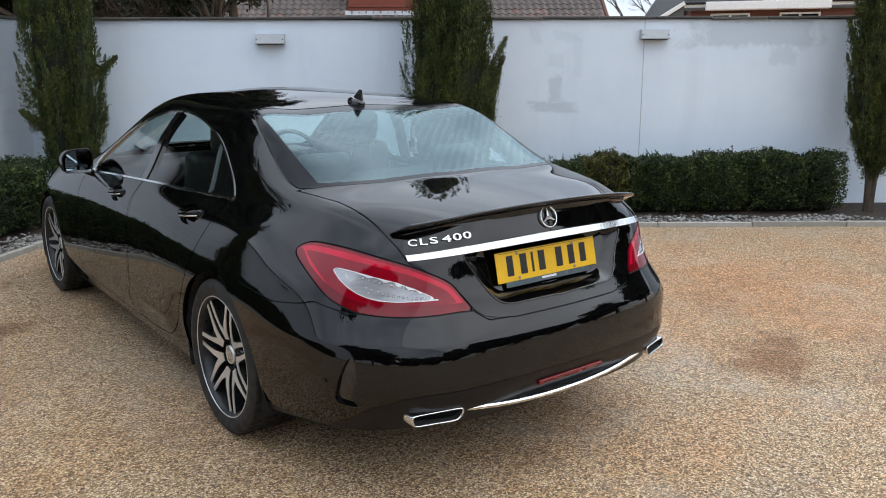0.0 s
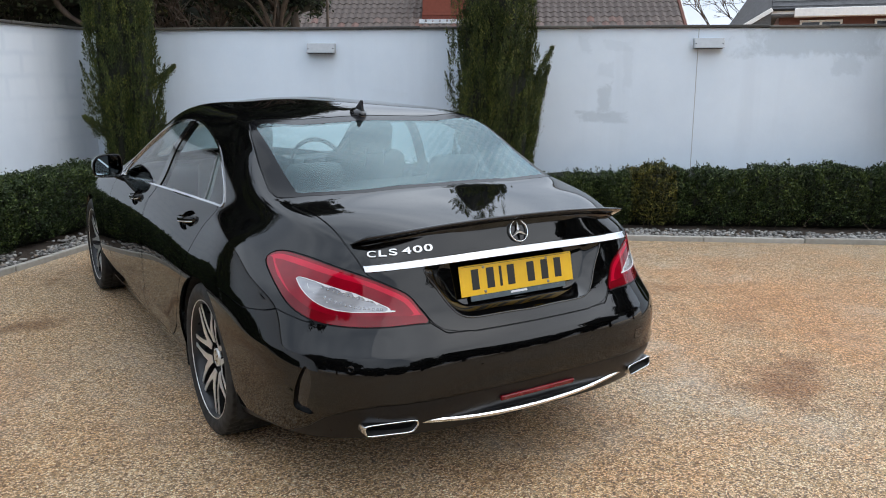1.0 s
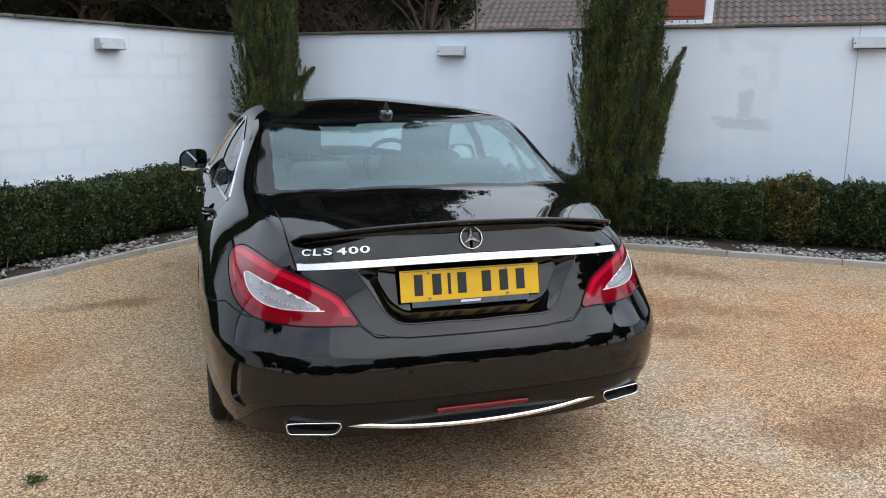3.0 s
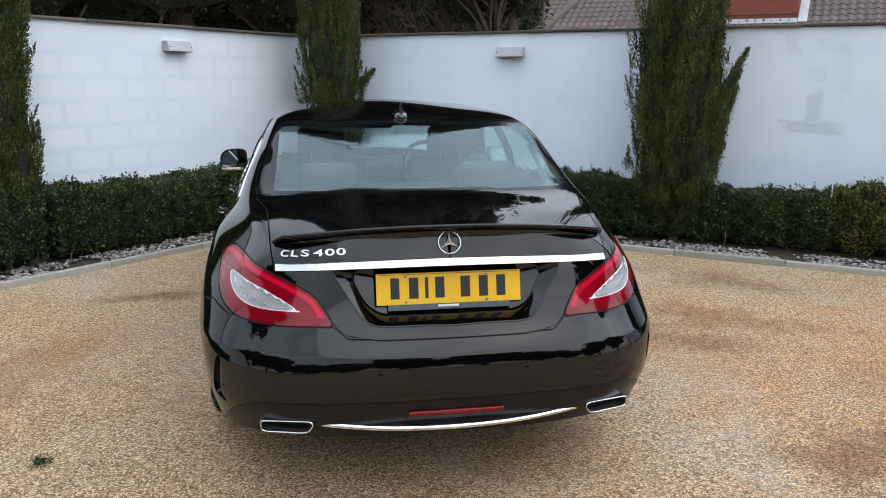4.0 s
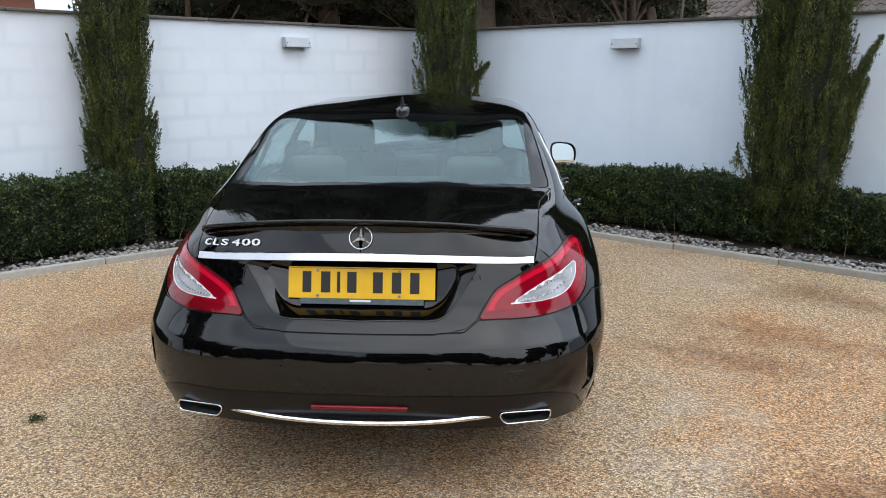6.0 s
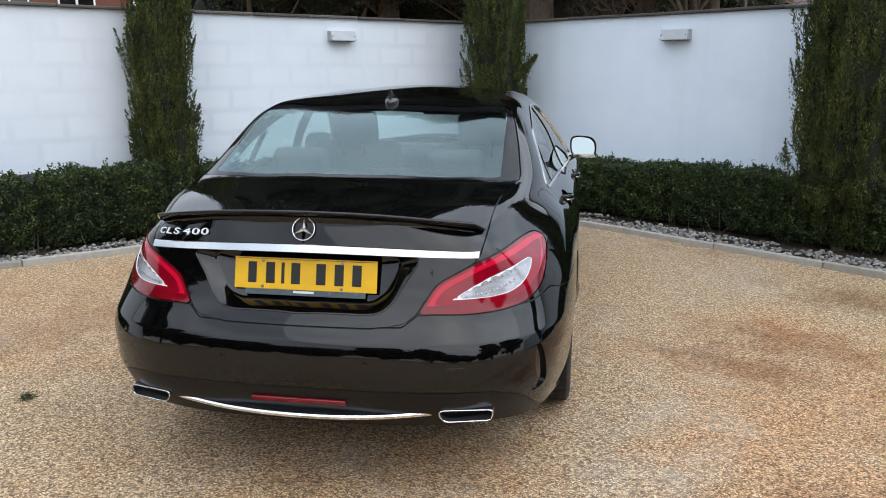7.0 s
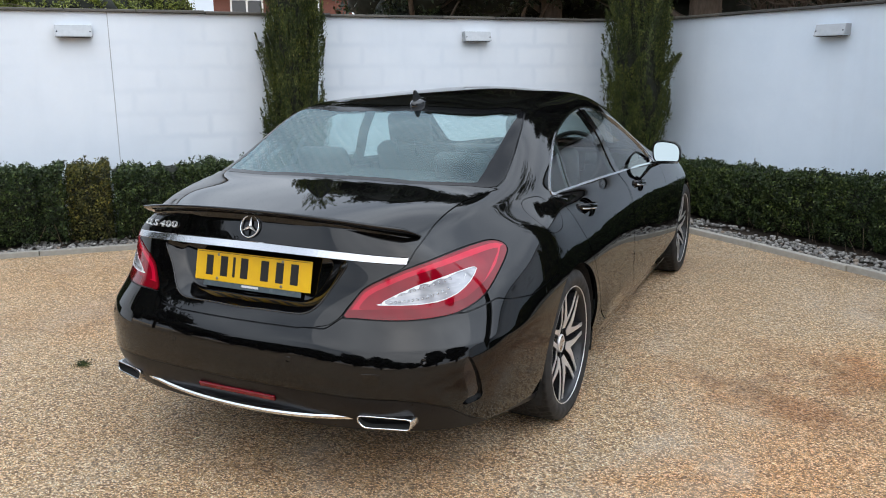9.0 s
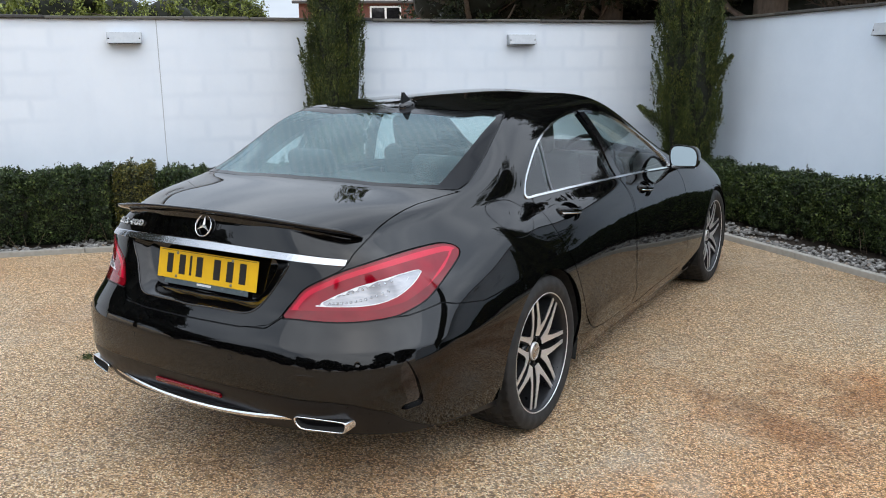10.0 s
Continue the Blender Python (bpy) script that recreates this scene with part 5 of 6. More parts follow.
# ---- more materials for the yard ----
KERB = mat_stone("weathered_concrete", [(0, (.30, .285, .25)), (.5, (.36, .34, .30)), (1, (.42, .40, .36))], 26, .85, False)
COPING = mat_stone("dark_slate_coping", [(0, (.055, .052, .050)), (.5, (.085, .080, .072)), (1, (.125, .115, .10))], 18, .8, False, .5)
PEBBLE = mat_stone("grey_pebbles", [(0, (.10, .095, .09)), (.3, (.18, .175, .165)), (.6, (.27, .26, .245)), (.87, (.42, .41, .39)), (1, (.24, .18, .13))], 60, .75)
SOIL = mat_grain("dark_soil", (.022, .015, .010), (.05, .034, .022), 40, .95, 0, .8)
LAMP_GREY = mat_grain("grey_lamp_metal", (.42, .44, .46), (.37, .39, .41), 30, .42, .2, .03)
BARK = mat_grain("grey_brown_bark", (.050, .036, .026), (.11, .08, .058), 22, .9, 0, .9, (1, 1, .25))
TWIG = mat_grain("dry_twigs", (.12, .085, .055), (.20, .15, .10), 40, .8, 0, .3)
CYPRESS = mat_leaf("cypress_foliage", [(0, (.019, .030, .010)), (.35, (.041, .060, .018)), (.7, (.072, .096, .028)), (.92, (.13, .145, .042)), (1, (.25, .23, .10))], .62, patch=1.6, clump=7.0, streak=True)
BOXLEAF = mat_leaf("box_hedge_leaves", [(0, (.008, .015, .005)), (.4, (.020, .036, .012)), (.8, (.044, .068, .024)), (1, (.11, .14, .055))], .5, patch=1.3)
OLIVE = mat_leaf("yellow_green_box_leaves", [(0, (.016, .021, .007)), (.4, (.044, .049, .014)), (.8, (.105, .100, .028)), (1, (.20, .17, .055))], .5, patch=3.0)
EVERGREEN = mat_leaf("evergreen_leaves", [(0, (.008, .013, .006)), (.5, (.016, .024, .010)), (.9, (.030, .042, .018)), (1, (.06, .07, .035))], .5, patch=.5)
LAUREL = mat_leaf("yellow_green_leaves", [(0, (.060, .080, .014)), (.5, (.13, .155, .030)), (1, (.24, .26, .07))], .5, patch=.6)
# near-black for the added solid cores: shade deep in foliage, put into colour
CORE = mat_grain("foliage_shade_core", (.006, .008, .004), (.012, .014, .007), 20, .95, 0, .3)


def coping(side, length, parent):
    """Flat dark coping tiles along a wall's top."""
    s, k = .05, 0
    base = parent.matrix_basis.inverted()
    rnd = random.Random(5 if side == "l" else 6)
    bm = box_bm(.595, .315, .028, .006, 1)
    me = bpy.data.meshes.new("coping_tile")
    bm.to_mesh(me)
    bm.free()
    while s < length - .3:
        m = frame_of(side, s + .3, -.12 + rnd.uniform(-.006, .006), WALL_H + .015 + rnd.uniform(-.002, .004)) @ pose(0, 0, 0, rnd.uniform(-1.2, 1.2), rnd.uniform(-.35, .35), rnd.uniform(-.5, .5))
        put("coping_tile", me, COPING, parent, at=base @ m)
        s += .60


def wall_lamp(side, s, z):
    lamp = empty("wall_lamp")
    lamp.matrix_basis = frame_of(side, s, 0, z - .012)
    tagged(lamp, "grey metal wedge wall lamp on the white wall", "wall lamp", "wall lamps")
    bm = bmesh.new()
    prof = [(0, .052), (-.070, .052), (-.098, -.040), (-.098, -.050), (0, -.050)]
    L = .150
    a = [bm.verts.new((-L, y, zz)) for y, zz in prof]
    b = [bm.verts.new((L, y, zz)) for y, zz in prof]
    bm.faces.new(a), bm.faces.new(b[::-1])
    for k in range(5):
        bm.faces.new((a[k], b[k], b[(k + 1) % 5], a[(k + 1) % 5]))
    bmesh.ops.recalc_face_normals(bm, faces=bm.faces)
    bmesh.ops.bevel(bm, geom=list(bm.edges), offset=.003, segments=2, affect="EDGES", profile=.5)
    part("housing", bm, LAMP_GREY, lamp, "pale grey wedge housing")
    part("diffuser", box_bm(.27, .070, .006, .002, 1, (0, -.05, -.052)), BLACK_PLASTIC, lamp)
    for x in (-.135, .135):
        v, f = lathe([(0, .007), (.003, .006), (.0035, 0)], 12, "z")
        put("screw", mesh_from("screw", v, f), BLACK_PLASTIC, lamp, at=pose(x, -.088, -.005, 107, 0, 0))
    return lamp


def kerb(side, a, b):
    a, b = Vector(a), Vector(b)
    d = (b - a).normalized()
    thing = empty("kerb")
    ang = math.degrees(math.atan2(d.y, d.x))
    thing.matrix_basis = pose(a.x, a.y, 0, 0, 0, ang)
    tagged(thing, "low grey concrete edging beside the gravel", "kerb", "kerbs")
    n = int((b - a).length / .915)
    bm = box_bm(.908, .055, .16, .006, 2, (0, 0, -.030))
    me = bpy.data.meshes.new("kerb_stone")
    bm.to_mesh(me)
    bm.free()
    rnd = random.Random(3)
    for k in range(n):
        put("kerb_stone", me, KERB, thing, at=pose(.915 * k + .457, rnd.uniform(-.004, .004), rnd.uniform(-.003, .003), 0, rnd.uniform(-.2, .2), rnd.uniform(-.4, .4)))


KERB_L = [(-.11, 5.06, 0), (-7.0, -1.83, 0)]
KERB_R = [(-.11, 5.06, 0), (9.0, -2.00, 0)]


def bed(name, side, k0, k1, length):
    """Soil between kerb and wall."""
    a, b = Vector(k0), Vector(k1)
    n = 60
    v, f = [], []
    for i in range(n):
        t = i / (n - 1)
        p = a.lerp(b, t)
        q = CORNER.lerp(along(side, length), t)
        for j in range(8):
            w = j / 7
            r = p.lerp(q, w)
            v.append((r.x, r.y, .018 + .012 * math.sin(7 * w + 9 * t) * w + .008 * noise.noise(r * 5)))
    f = [(i * 8 + j, i * 8 + j + 1, (i + 1) * 8 + j + 1, (i + 1) * 8 + j) for i in range(n - 1) for j in range(7)]
    tagged(put(name, mesh_from(name, v, f), SOIL), "dark soil bed along the wall", "soil", kind="structure")


def pebbles(name, side, k0, k1, count, seed):
    """Loose rounded stones between kerb and hedge."""
    bm = bmesh.new()
    bmesh.ops.create_icosphere(bm, subdivisions=1, radius=1.0)
    base = np.array([v.co for v in bm.verts])
    tri = np.array([[v.index for v in fc.verts] for fc in bm.faces])
    bm.free()
    rng = np.random.default_rng(seed)
    a, b = np.array(k0), np.array(k1)
    d = (b - a) / np.linalg.norm(b - a)
    nrm = np.array((-d[1], d[0], 0)) * (-1 if side == "l" else 1)
    vs, fs = [], []
    for i in range(count):
        t = rng.uniform(0, np.linalg.norm(b - a)) if rng.random() < .35 else rng.uniform(0, 7.5)
        w = .045 + .36 * rng.random() ** 1.4
        # they lie in drifts, with soil between
        if noise.noise(Vector((t * 2.3, w * 5.0, seed))) < -.12 + .5 * rng.random() - .25:
            continue
        r = rng.uniform(.009, .021)
        sc = np.array((r * rng.uniform(.9, 1.5), r * rng.uniform(.8, 1.2), r * rng.uniform(.55, .85)))
        an = rng.uniform(0, 6.28)
        rot = np.array([[math.cos(an), -math.sin(an), 0], [math.sin(an), math.cos(an), 0], [0, 0, 1]])
        c = a + d * t + nrm * w + np.array((0, 0, .024 + sc[2] * .55 + (.012 if rng.random() < .3 else 0)))
        vs.append((base * (1 + .12 * rng.standard_normal((len(base), 1))) * sc) @ rot.T + c)
        fs.append(tri + len(base) * (len(vs) - 1))
    me = mesh_from(name, np.concatenate(vs), np.concatenate(fs))
    tagged(put(name, me, PEBBLE), "rounded grey pebbles at the hedge's foot", "pebbles", kind="stuff")


def leaf_quads(centres, dirs, length, width, rng, droop=.0):
    """Folded leaf blades: each a kite of one quad at a centre, along a direction."""
    n = len(centres)
    d = dirs / (np.linalg.norm(dirs, axis=1, keepdims=True) + 1e-9)
    o = rng.standard_normal((n, 3))
    s = np.cross(d, o)
    s /= np.linalg.norm(s, axis=1, keepdims=True) + 1e-9
    L = (length * rng.uniform(.65, 1.35, n))[:, None]
    W = (width * rng.uniform(.7, 1.3, n))[:, None]
    p0 = centres - d * L * .5
    p2 = centres + d * L * .5
    p1, p3 = centres + s * W * .5, centres - s * W * .5
    return np.stack([p0, p1, p2, p3], 1).reshape(-1, 3)


def hedge(side, s0, s1, height, seed, group, leaf=None, label="clipped dark green box hedge along the wall"):
    """A clipped hedge of small shrubs along a wall, round an added dark core."""
    rng = np.random.default_rng(seed)
    L = abs(s1 - s0)
    count = int(17000 * L)
    x = rng.uniform(0, L, count)
    bush = np.abs(np.sin(x * np.pi / .55 + seed + .5 * np.sin(x * 1.9)))
    bulge = bush ** .6 * .13 - .090 + np.sin(x * 3.1 + seed) * .03 + np.sin(x * 31 + 5 * np.sin(x * 7)) * .012
    crest = bush ** .5 * .070 - .045 + np.sin(x * 1.7 + seed) * .025 + np.sin(x * 19 + 3 * np.sin(x * 5)) * .016 + np.sin(x * 41 + seed) * .010 + rng.normal(0, .012, count)
    kind = rng.random(count)
    y0, y1 = .10, .64
    h = height + crest
    depth = np.abs(rng.normal(0, .035, count))
    face = kind < .56
    top = (kind >= .56) & (kind < .93)
    z = np.where(face, .06 + (h - .06) * rng.random(count) ** .8, np.where(top, h - depth, rng.uniform(.1, 1, count) * h))
    bulge = bulge + .022 * np.sin(x * 17 + z * 23 + 2 * np.sin(z * 11 + seed)) + .012 * np.sin(x * 37 - z * 31)
    round_in = .10 * np.clip((z - h * .72) / (h * .28), 0, 1) ** 2 + .09 * np.clip((.30 * h - z) / (.3 * h), 0, 1)
    y = np.where(face, y1 + bulge - round_in - depth, np.where(top, y0 + (y1 - .05 + bulge - y0) * rng.random(count), y0 + rng.random(count) * .04))
    ends = rng.random(count) < .03
    x = np.where(ends, np.where(rng.random(count) < .5, -.01, L + .01) + rng.normal(0, .02, count), x)
    y = np.where(ends, y0 + (y1 - y0) * rng.random(count), y)
    z = np.where(ends, .08 + (h - .1) * rng.random(count), z)
    shoots = rng.random(count) < .03
    z = np.where(shoots & top, h + rng.uniform(0, .030, count) * (np.sin(x * 57) > -.2), z)
    c = np.stack([x, -y, z], 1)
    d = np.stack([rng.normal(0, .7, count), np.where(face, -.6, 0) + rng.normal(0, .5, count), .5 + rng.normal(0, .6, count)], 1)
    # upright young shoots on the crown
    m = int(26 * L)
    sx, sl = rng.uniform(0, L, m), rng.uniform(.03, .085, m)
    u = rng.random((m, 22))
    top_of = np.interp(sx, np.sort(x), h[np.argsort(x)])
    sy = rng.uniform(.16, .54, m)
    lean = rng.normal(0, .25, (m, 2))
    c2 = np.stack([sx[:, None] + lean[:, :1] * u * sl[:, None], -sy[:, None] + lean[:, 1:] * u * sl[:, None], (top_of - .02)[:, None] + u * sl[:, None]], 2) + rng.normal(0, 1, (m, 22, 3)) * .009
    c = np.concatenate([c, c2.reshape(-1, 3)])
    d = np.concatenate([d, rng.normal(0, .7, (m * 22, 3)) + np.array((0, 0, .5))])
    flip = -1 if side == "l" else 1
    quads = leaf_quads(c, d, .0235, .0135, rng)
    quads[:, 0] *= flip
    thing = empty("hedge")
    thing.matrix_basis = frame_of(side, s0)
    tagged(thing, label, "hedge", group)
    put("foliage", quads_from("foliage", quads), leaf or BOXLEAF, thing)
    # added solid core with an uneven face, near-black for the shade inside
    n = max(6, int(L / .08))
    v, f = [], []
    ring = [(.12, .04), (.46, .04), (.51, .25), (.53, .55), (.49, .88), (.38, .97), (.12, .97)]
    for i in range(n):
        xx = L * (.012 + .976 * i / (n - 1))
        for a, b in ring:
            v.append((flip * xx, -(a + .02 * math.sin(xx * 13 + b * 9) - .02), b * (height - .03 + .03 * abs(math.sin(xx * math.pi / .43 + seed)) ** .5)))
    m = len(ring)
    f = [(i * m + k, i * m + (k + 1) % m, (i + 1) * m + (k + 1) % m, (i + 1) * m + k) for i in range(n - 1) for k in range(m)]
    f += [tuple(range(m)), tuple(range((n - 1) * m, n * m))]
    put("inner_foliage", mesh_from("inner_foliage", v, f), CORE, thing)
    # bare twigs at the foot
    tw = []
    for i in range(int(9 * L)):
        xx, yy = rng.uniform(0, L), rng.uniform(.54, .63)
        hh = rng.uniform(.08, .26)
        lean = rng.normal(0, .10, 2)
        p, q = np.array((flip * xx, -yy, .03)), np.array((flip * xx + lean[0], -yy + lean[1] * .5, hh))
        w = np.array((.0022, 0, 0))
        tw += [p - w, p + w, q + w * .5, q - w * .5]
    tagged(put("twig_tangle", quads_from("twig_tangle", np.array(tw)), TWIG, thing), kind="stuff")
    return thing


def cypress(x, y, radius, height, seed, label, bare=.25, bough=()):
    """A columnar cypress: trunk, added dark core and upright plumes of small scale leaves."""
    rng = np.random.default_rng(seed)
    thing = empty("cypress_tree", x, y, 0)
    tagged(thing, label, "cypress", "cypresses")
    def prof(t):
        return radius * np.clip(np.minimum((t / .16) ** .45, 1) * (1 - .45 * np.clip((t - .35) / .65, 0, 1) ** 1.6) * np.where(t > .85, np.sqrt(np.clip((1.0 - t) / .15, 0, 1)), 1), .03, None)
    # trunk with a few low stems
    v, f = [], []
    for k in range(4):
        an = k * 1.9 + seed
        off = np.array((math.cos(an), math.sin(an))) * (.03 if k else 0)
        p = [(off[0] * (1 + 2 * t), off[1] * (1 + 2 * t), 1.1 * t) for t in np.linspace(0, 1, 6)]
        r0 = .045 if k == 0 else .022
        vv, ff = [], []
        for i, q in enumerate(p):
            for a in np.linspace(0, 6.283, 8, endpoint=False):
                rr = r0 * (1 - .4 * i / 5) * (1.3 if i == 0 else 1)
                vv.append((q[0] + rr * math.cos(a), q[1] + rr * math.sin(a), q[2]))
        ff = [(i * 8 + j, i * 8 + (j + 1) % 8, (i + 1) * 8 + (j + 1) % 8, (i + 1) * 8 + j) for i in range(5) for j in range(8)]
        f += [tuple(len(v) + j for j in face) for face in ff]
        v += vv
    put("trunk", mesh_from("trunk", v, f), BARK, thing)
    z0 = bare
    # added solid core, near-black for the shade behind the plumes
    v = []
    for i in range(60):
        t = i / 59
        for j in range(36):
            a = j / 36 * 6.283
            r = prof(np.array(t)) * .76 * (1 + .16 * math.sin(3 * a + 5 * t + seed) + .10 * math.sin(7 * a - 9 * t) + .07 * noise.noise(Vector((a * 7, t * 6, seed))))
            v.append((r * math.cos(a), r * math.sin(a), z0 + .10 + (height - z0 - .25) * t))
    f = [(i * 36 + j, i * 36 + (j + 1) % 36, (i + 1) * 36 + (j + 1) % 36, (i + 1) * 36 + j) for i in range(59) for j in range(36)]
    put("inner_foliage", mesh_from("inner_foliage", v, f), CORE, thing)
    # plumes, thickest on the yard's side and low down
    n = int(640 * radius / .34)
    low = rng.random(n) < .80
    t = np.where(low, rng.random(n) * (2.5 - z0) / (height - z0), rng.random(n))
    facing = math.atan2(-y - 2.0, -x)
    an = np.where(rng.random(n) < .72, facing + rng.uniform(-1.75, 1.75, n), rng.uniform(0, 6.283, n))
    lump = 1 + .15 * np.sin(3 * an + 5 * t + seed) + .11 * np.sin(7 * an - 9 * t) + .07 * np.sin(11 * an + 31 * t)
    rr = prof(t) * lump * rng.uniform(.66, 1.0, n)
    base = np.stack([rr * np.cos(an), rr * np.sin(an), z0 + (height - z0) * t], 1)
    out = np.stack([np.cos(an), np.sin(an), np.zeros(n)], 1)
    axis = out * rng.uniform(.0, .26, n)[:, None] + np.array((0, 0, 1.0)) + rng.normal(0, .07, (n, 3))
    axis /= np.linalg.norm(axis, axis=1, keepdims=True)
    length = rng.uniform(.16, .46, n)
    per = 190
    u = rng.random((n, per)) ** .85
    # each plume: a thick spray that tapers to a point, with side sprigs
    sprig = rng.integers(0, 9, (n, per))
    way = rng.normal(0, 1, (n, 9, 3))
    turn = np.take_along_axis(way, sprig[..., None].repeat(3, 2), 1)
    spread = .030 * (1 - u ** 1.5) + .003
    jit = rng.normal(0, 1, (n, per, 3))
    c = base[:, None] + axis[:, None] * (u * length[:, None])[..., None] + (turn * .75 + jit * .42) * spread[..., None] * np.array((1, 1, .7))
    d = axis[:, None] * 1.0 + turn * .22 + jit * .30
    quads = [leaf_quads(c.reshape(-1, 3), d.reshape(-1, 3), .025, .0080, rng)]
    # boughs that stand out of the column
    for bz, ban, bl, tilt in bough:
        r0 = float(prof(np.array((bz - z0) / (height - z0)))) * .8
        o = np.array((math.cos(ban), math.sin(ban), 0))
        start = o * r0 + np.array((0, 0, bz))
        ax = o * math.cos(tilt) + np.array((0, 0, math.sin(tilt)))
        m = 2200
        u = rng.random(m)
        curve = ax * (u * bl)[:, None] + np.array((0, 0, .25 * bl)) * (u**2)[:, None]
        c = start + curve + rng.normal(0, 1, (m, 3)) * (.036 * (1 - u) + .009)[:, None]
        dd = ax + rng.normal(0, .5, (m, 3)) + np.array((0, 0, .4))
        quads.append(leaf_quads(c, dd, .026, .0078, rng))
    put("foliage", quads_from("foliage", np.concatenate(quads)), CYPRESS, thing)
    return thing


coping("l", 13.0, wall_left), coping("r", 14.0, wall_right)
wall_lamp("l", 2.067, 1.848), wall_lamp("l", 5.985, 1.858), wall_lamp("r", 2.588, 1.832), wall_lamp("r", 6.64, 1.872), wall_lamp("l", 9.9, 1.86)
for sd, s, w in (("r", 6.545, wall_right), ("l", 5.70, wall_left)):
    tagged(part("trim_joint", box_bm(.007, .004, WALL_H, .001, 1, (0, -.0005, WALL_H / 2)), LAMP_GREY, None, at=frame_of(sd, s)), "thin grey movement joint in the wall", "joint", kind="structure")
kerb("l", *KERB_L), kerb("r", *KERB_R)
bed("bed_west", "l", *KERB_L, 10.6), bed("bed_east", "r", *KERB_R, 11.8)
pebbles("pebbles_west", "l", *KERB_L, 3600, 11), pebbles("pebbles_east", "r", *KERB_R, 4000, 12)
hedge("l", .62, 3.82, .605, 1, "hedges"), hedge("l", 4.02, 5.78, .645, 2, "hedges"), hedge("l", 6.17, 8.9, .655, 8, "hedges")
hedge("r", .62, 4.52, .555, 3, "hedges"), hedge("r", 4.66, 5.82, .540, 4, "hedges"), hedge("r", 6.30, 8.55, .585, 5, "hedges")
hedge("r", 5.84, 6.28, .595, 6, "hedges", OLIVE, "yellow-green box bush in the hedge"), hedge("l", 5.80, 6.15, .65, 7, "hedges", OLIVE, "yellow-green box bush in the hedge")
cypress(-2.84, 3.28, .255, 3.4, 21, "slim dark green cypress against the white wall", .08, ((1.70, -.75, .12, .7), (1.05, -.6, .12, .8)))
cypress(-.06, 5.72, .295, 5.2, 22, "tall dark cypress in the corner of the walls", .15, ((1.42, -.5, .30, .5), (.95, 3.6, .32, .35)))
cypress(3.04, 3.40, .375, 3.6, 23, "broad green cypress with a leaning side bough", .05, ((1.35, -.45, .44, .95), (1.2, -.7, .40, 1.0), (1.0, -.5, .42, 1.1), (.85, -.6, .36, 1.2), (1.15, -.3, .36, 1.15), (.45, 3.9, .32, .2), (.50, -1.8, .25, .3)))
cypress(6.62, .80, .27, 4.8, 24, "dark cypress with bare reddish trunk", .34, ((1.50, 2.4, .42, 1.15), (1.0, 2.3, .2, 1.2)))
tuft = leaf_quads(np.random.default_rng(4).normal(0, 1, (160, 3)) * np.array((.022, .018, .006)) + np.array((-1.567, -.479, .012)), np.random.default_rng(5).normal(0, 1, (160, 3)), .018, .006, np.random.default_rng(6))
tagged(put("moss_tuft", quads_from("moss_tuft", tuft), CYPRESS), "small dark tuft of moss on the gravel", "moss")

# ---- beyond the walls ----
ROOF_TILE = mat_stone("brown_concrete_tiles", [(0, (.088, .070, .062)), (.4, (.118, .094, .084)), (.8, (.150, .118, .104)), (1, (.165, .082, .066))], 30, .85, False, .4)
TILE_HUNG = mat_stone("red_hung_tiles", [(0, (.13, .030, .018)), (.5, (.17, .040, .024)), (1, (.20, .052, .032))], 12, .8, False)
BRICK = mat_stone("red_brick", [(0, (.115, .042, .030)), (1, (.17, .068, .048))], 14, .85, False)
WHITE_TRIM = mat_grain("white_painted_timber", (.76, .76, .75), (.68, .68, .68), 12, .5, 0, .05)
SLATE = mat_grain("grey_slate_roof", (.055, .056, .060), (.10, .10, .105), 14, .8, 0, .3, (1, 8, 8))
LEAD = mat_grain("grey_lead_flashing", (.34, .36, .38), (.46, .48, .50), 9, .5, .2, .1)


def tile_mesh(w, l):
    """A pantile: a rolled sheet with a thick lower edge."""
    v, f = [], []
    xs = np.linspace(-w / 2, w / 2, 7)
    for y in (0, l):
        for lift in (0, -.014):
            for x in xs:
                v.append((x, y, .024 * math.cos(x / w * 2 * math.pi) + lift + (.030 if y == 0 else 0)))
    for j in range(6):
        f += [(j, j + 1, 14 + j + 1, 14 + j), (j, 7 + j, 8 + j, j + 1)]
    return mesh_from("roof_tile", v, f, False)


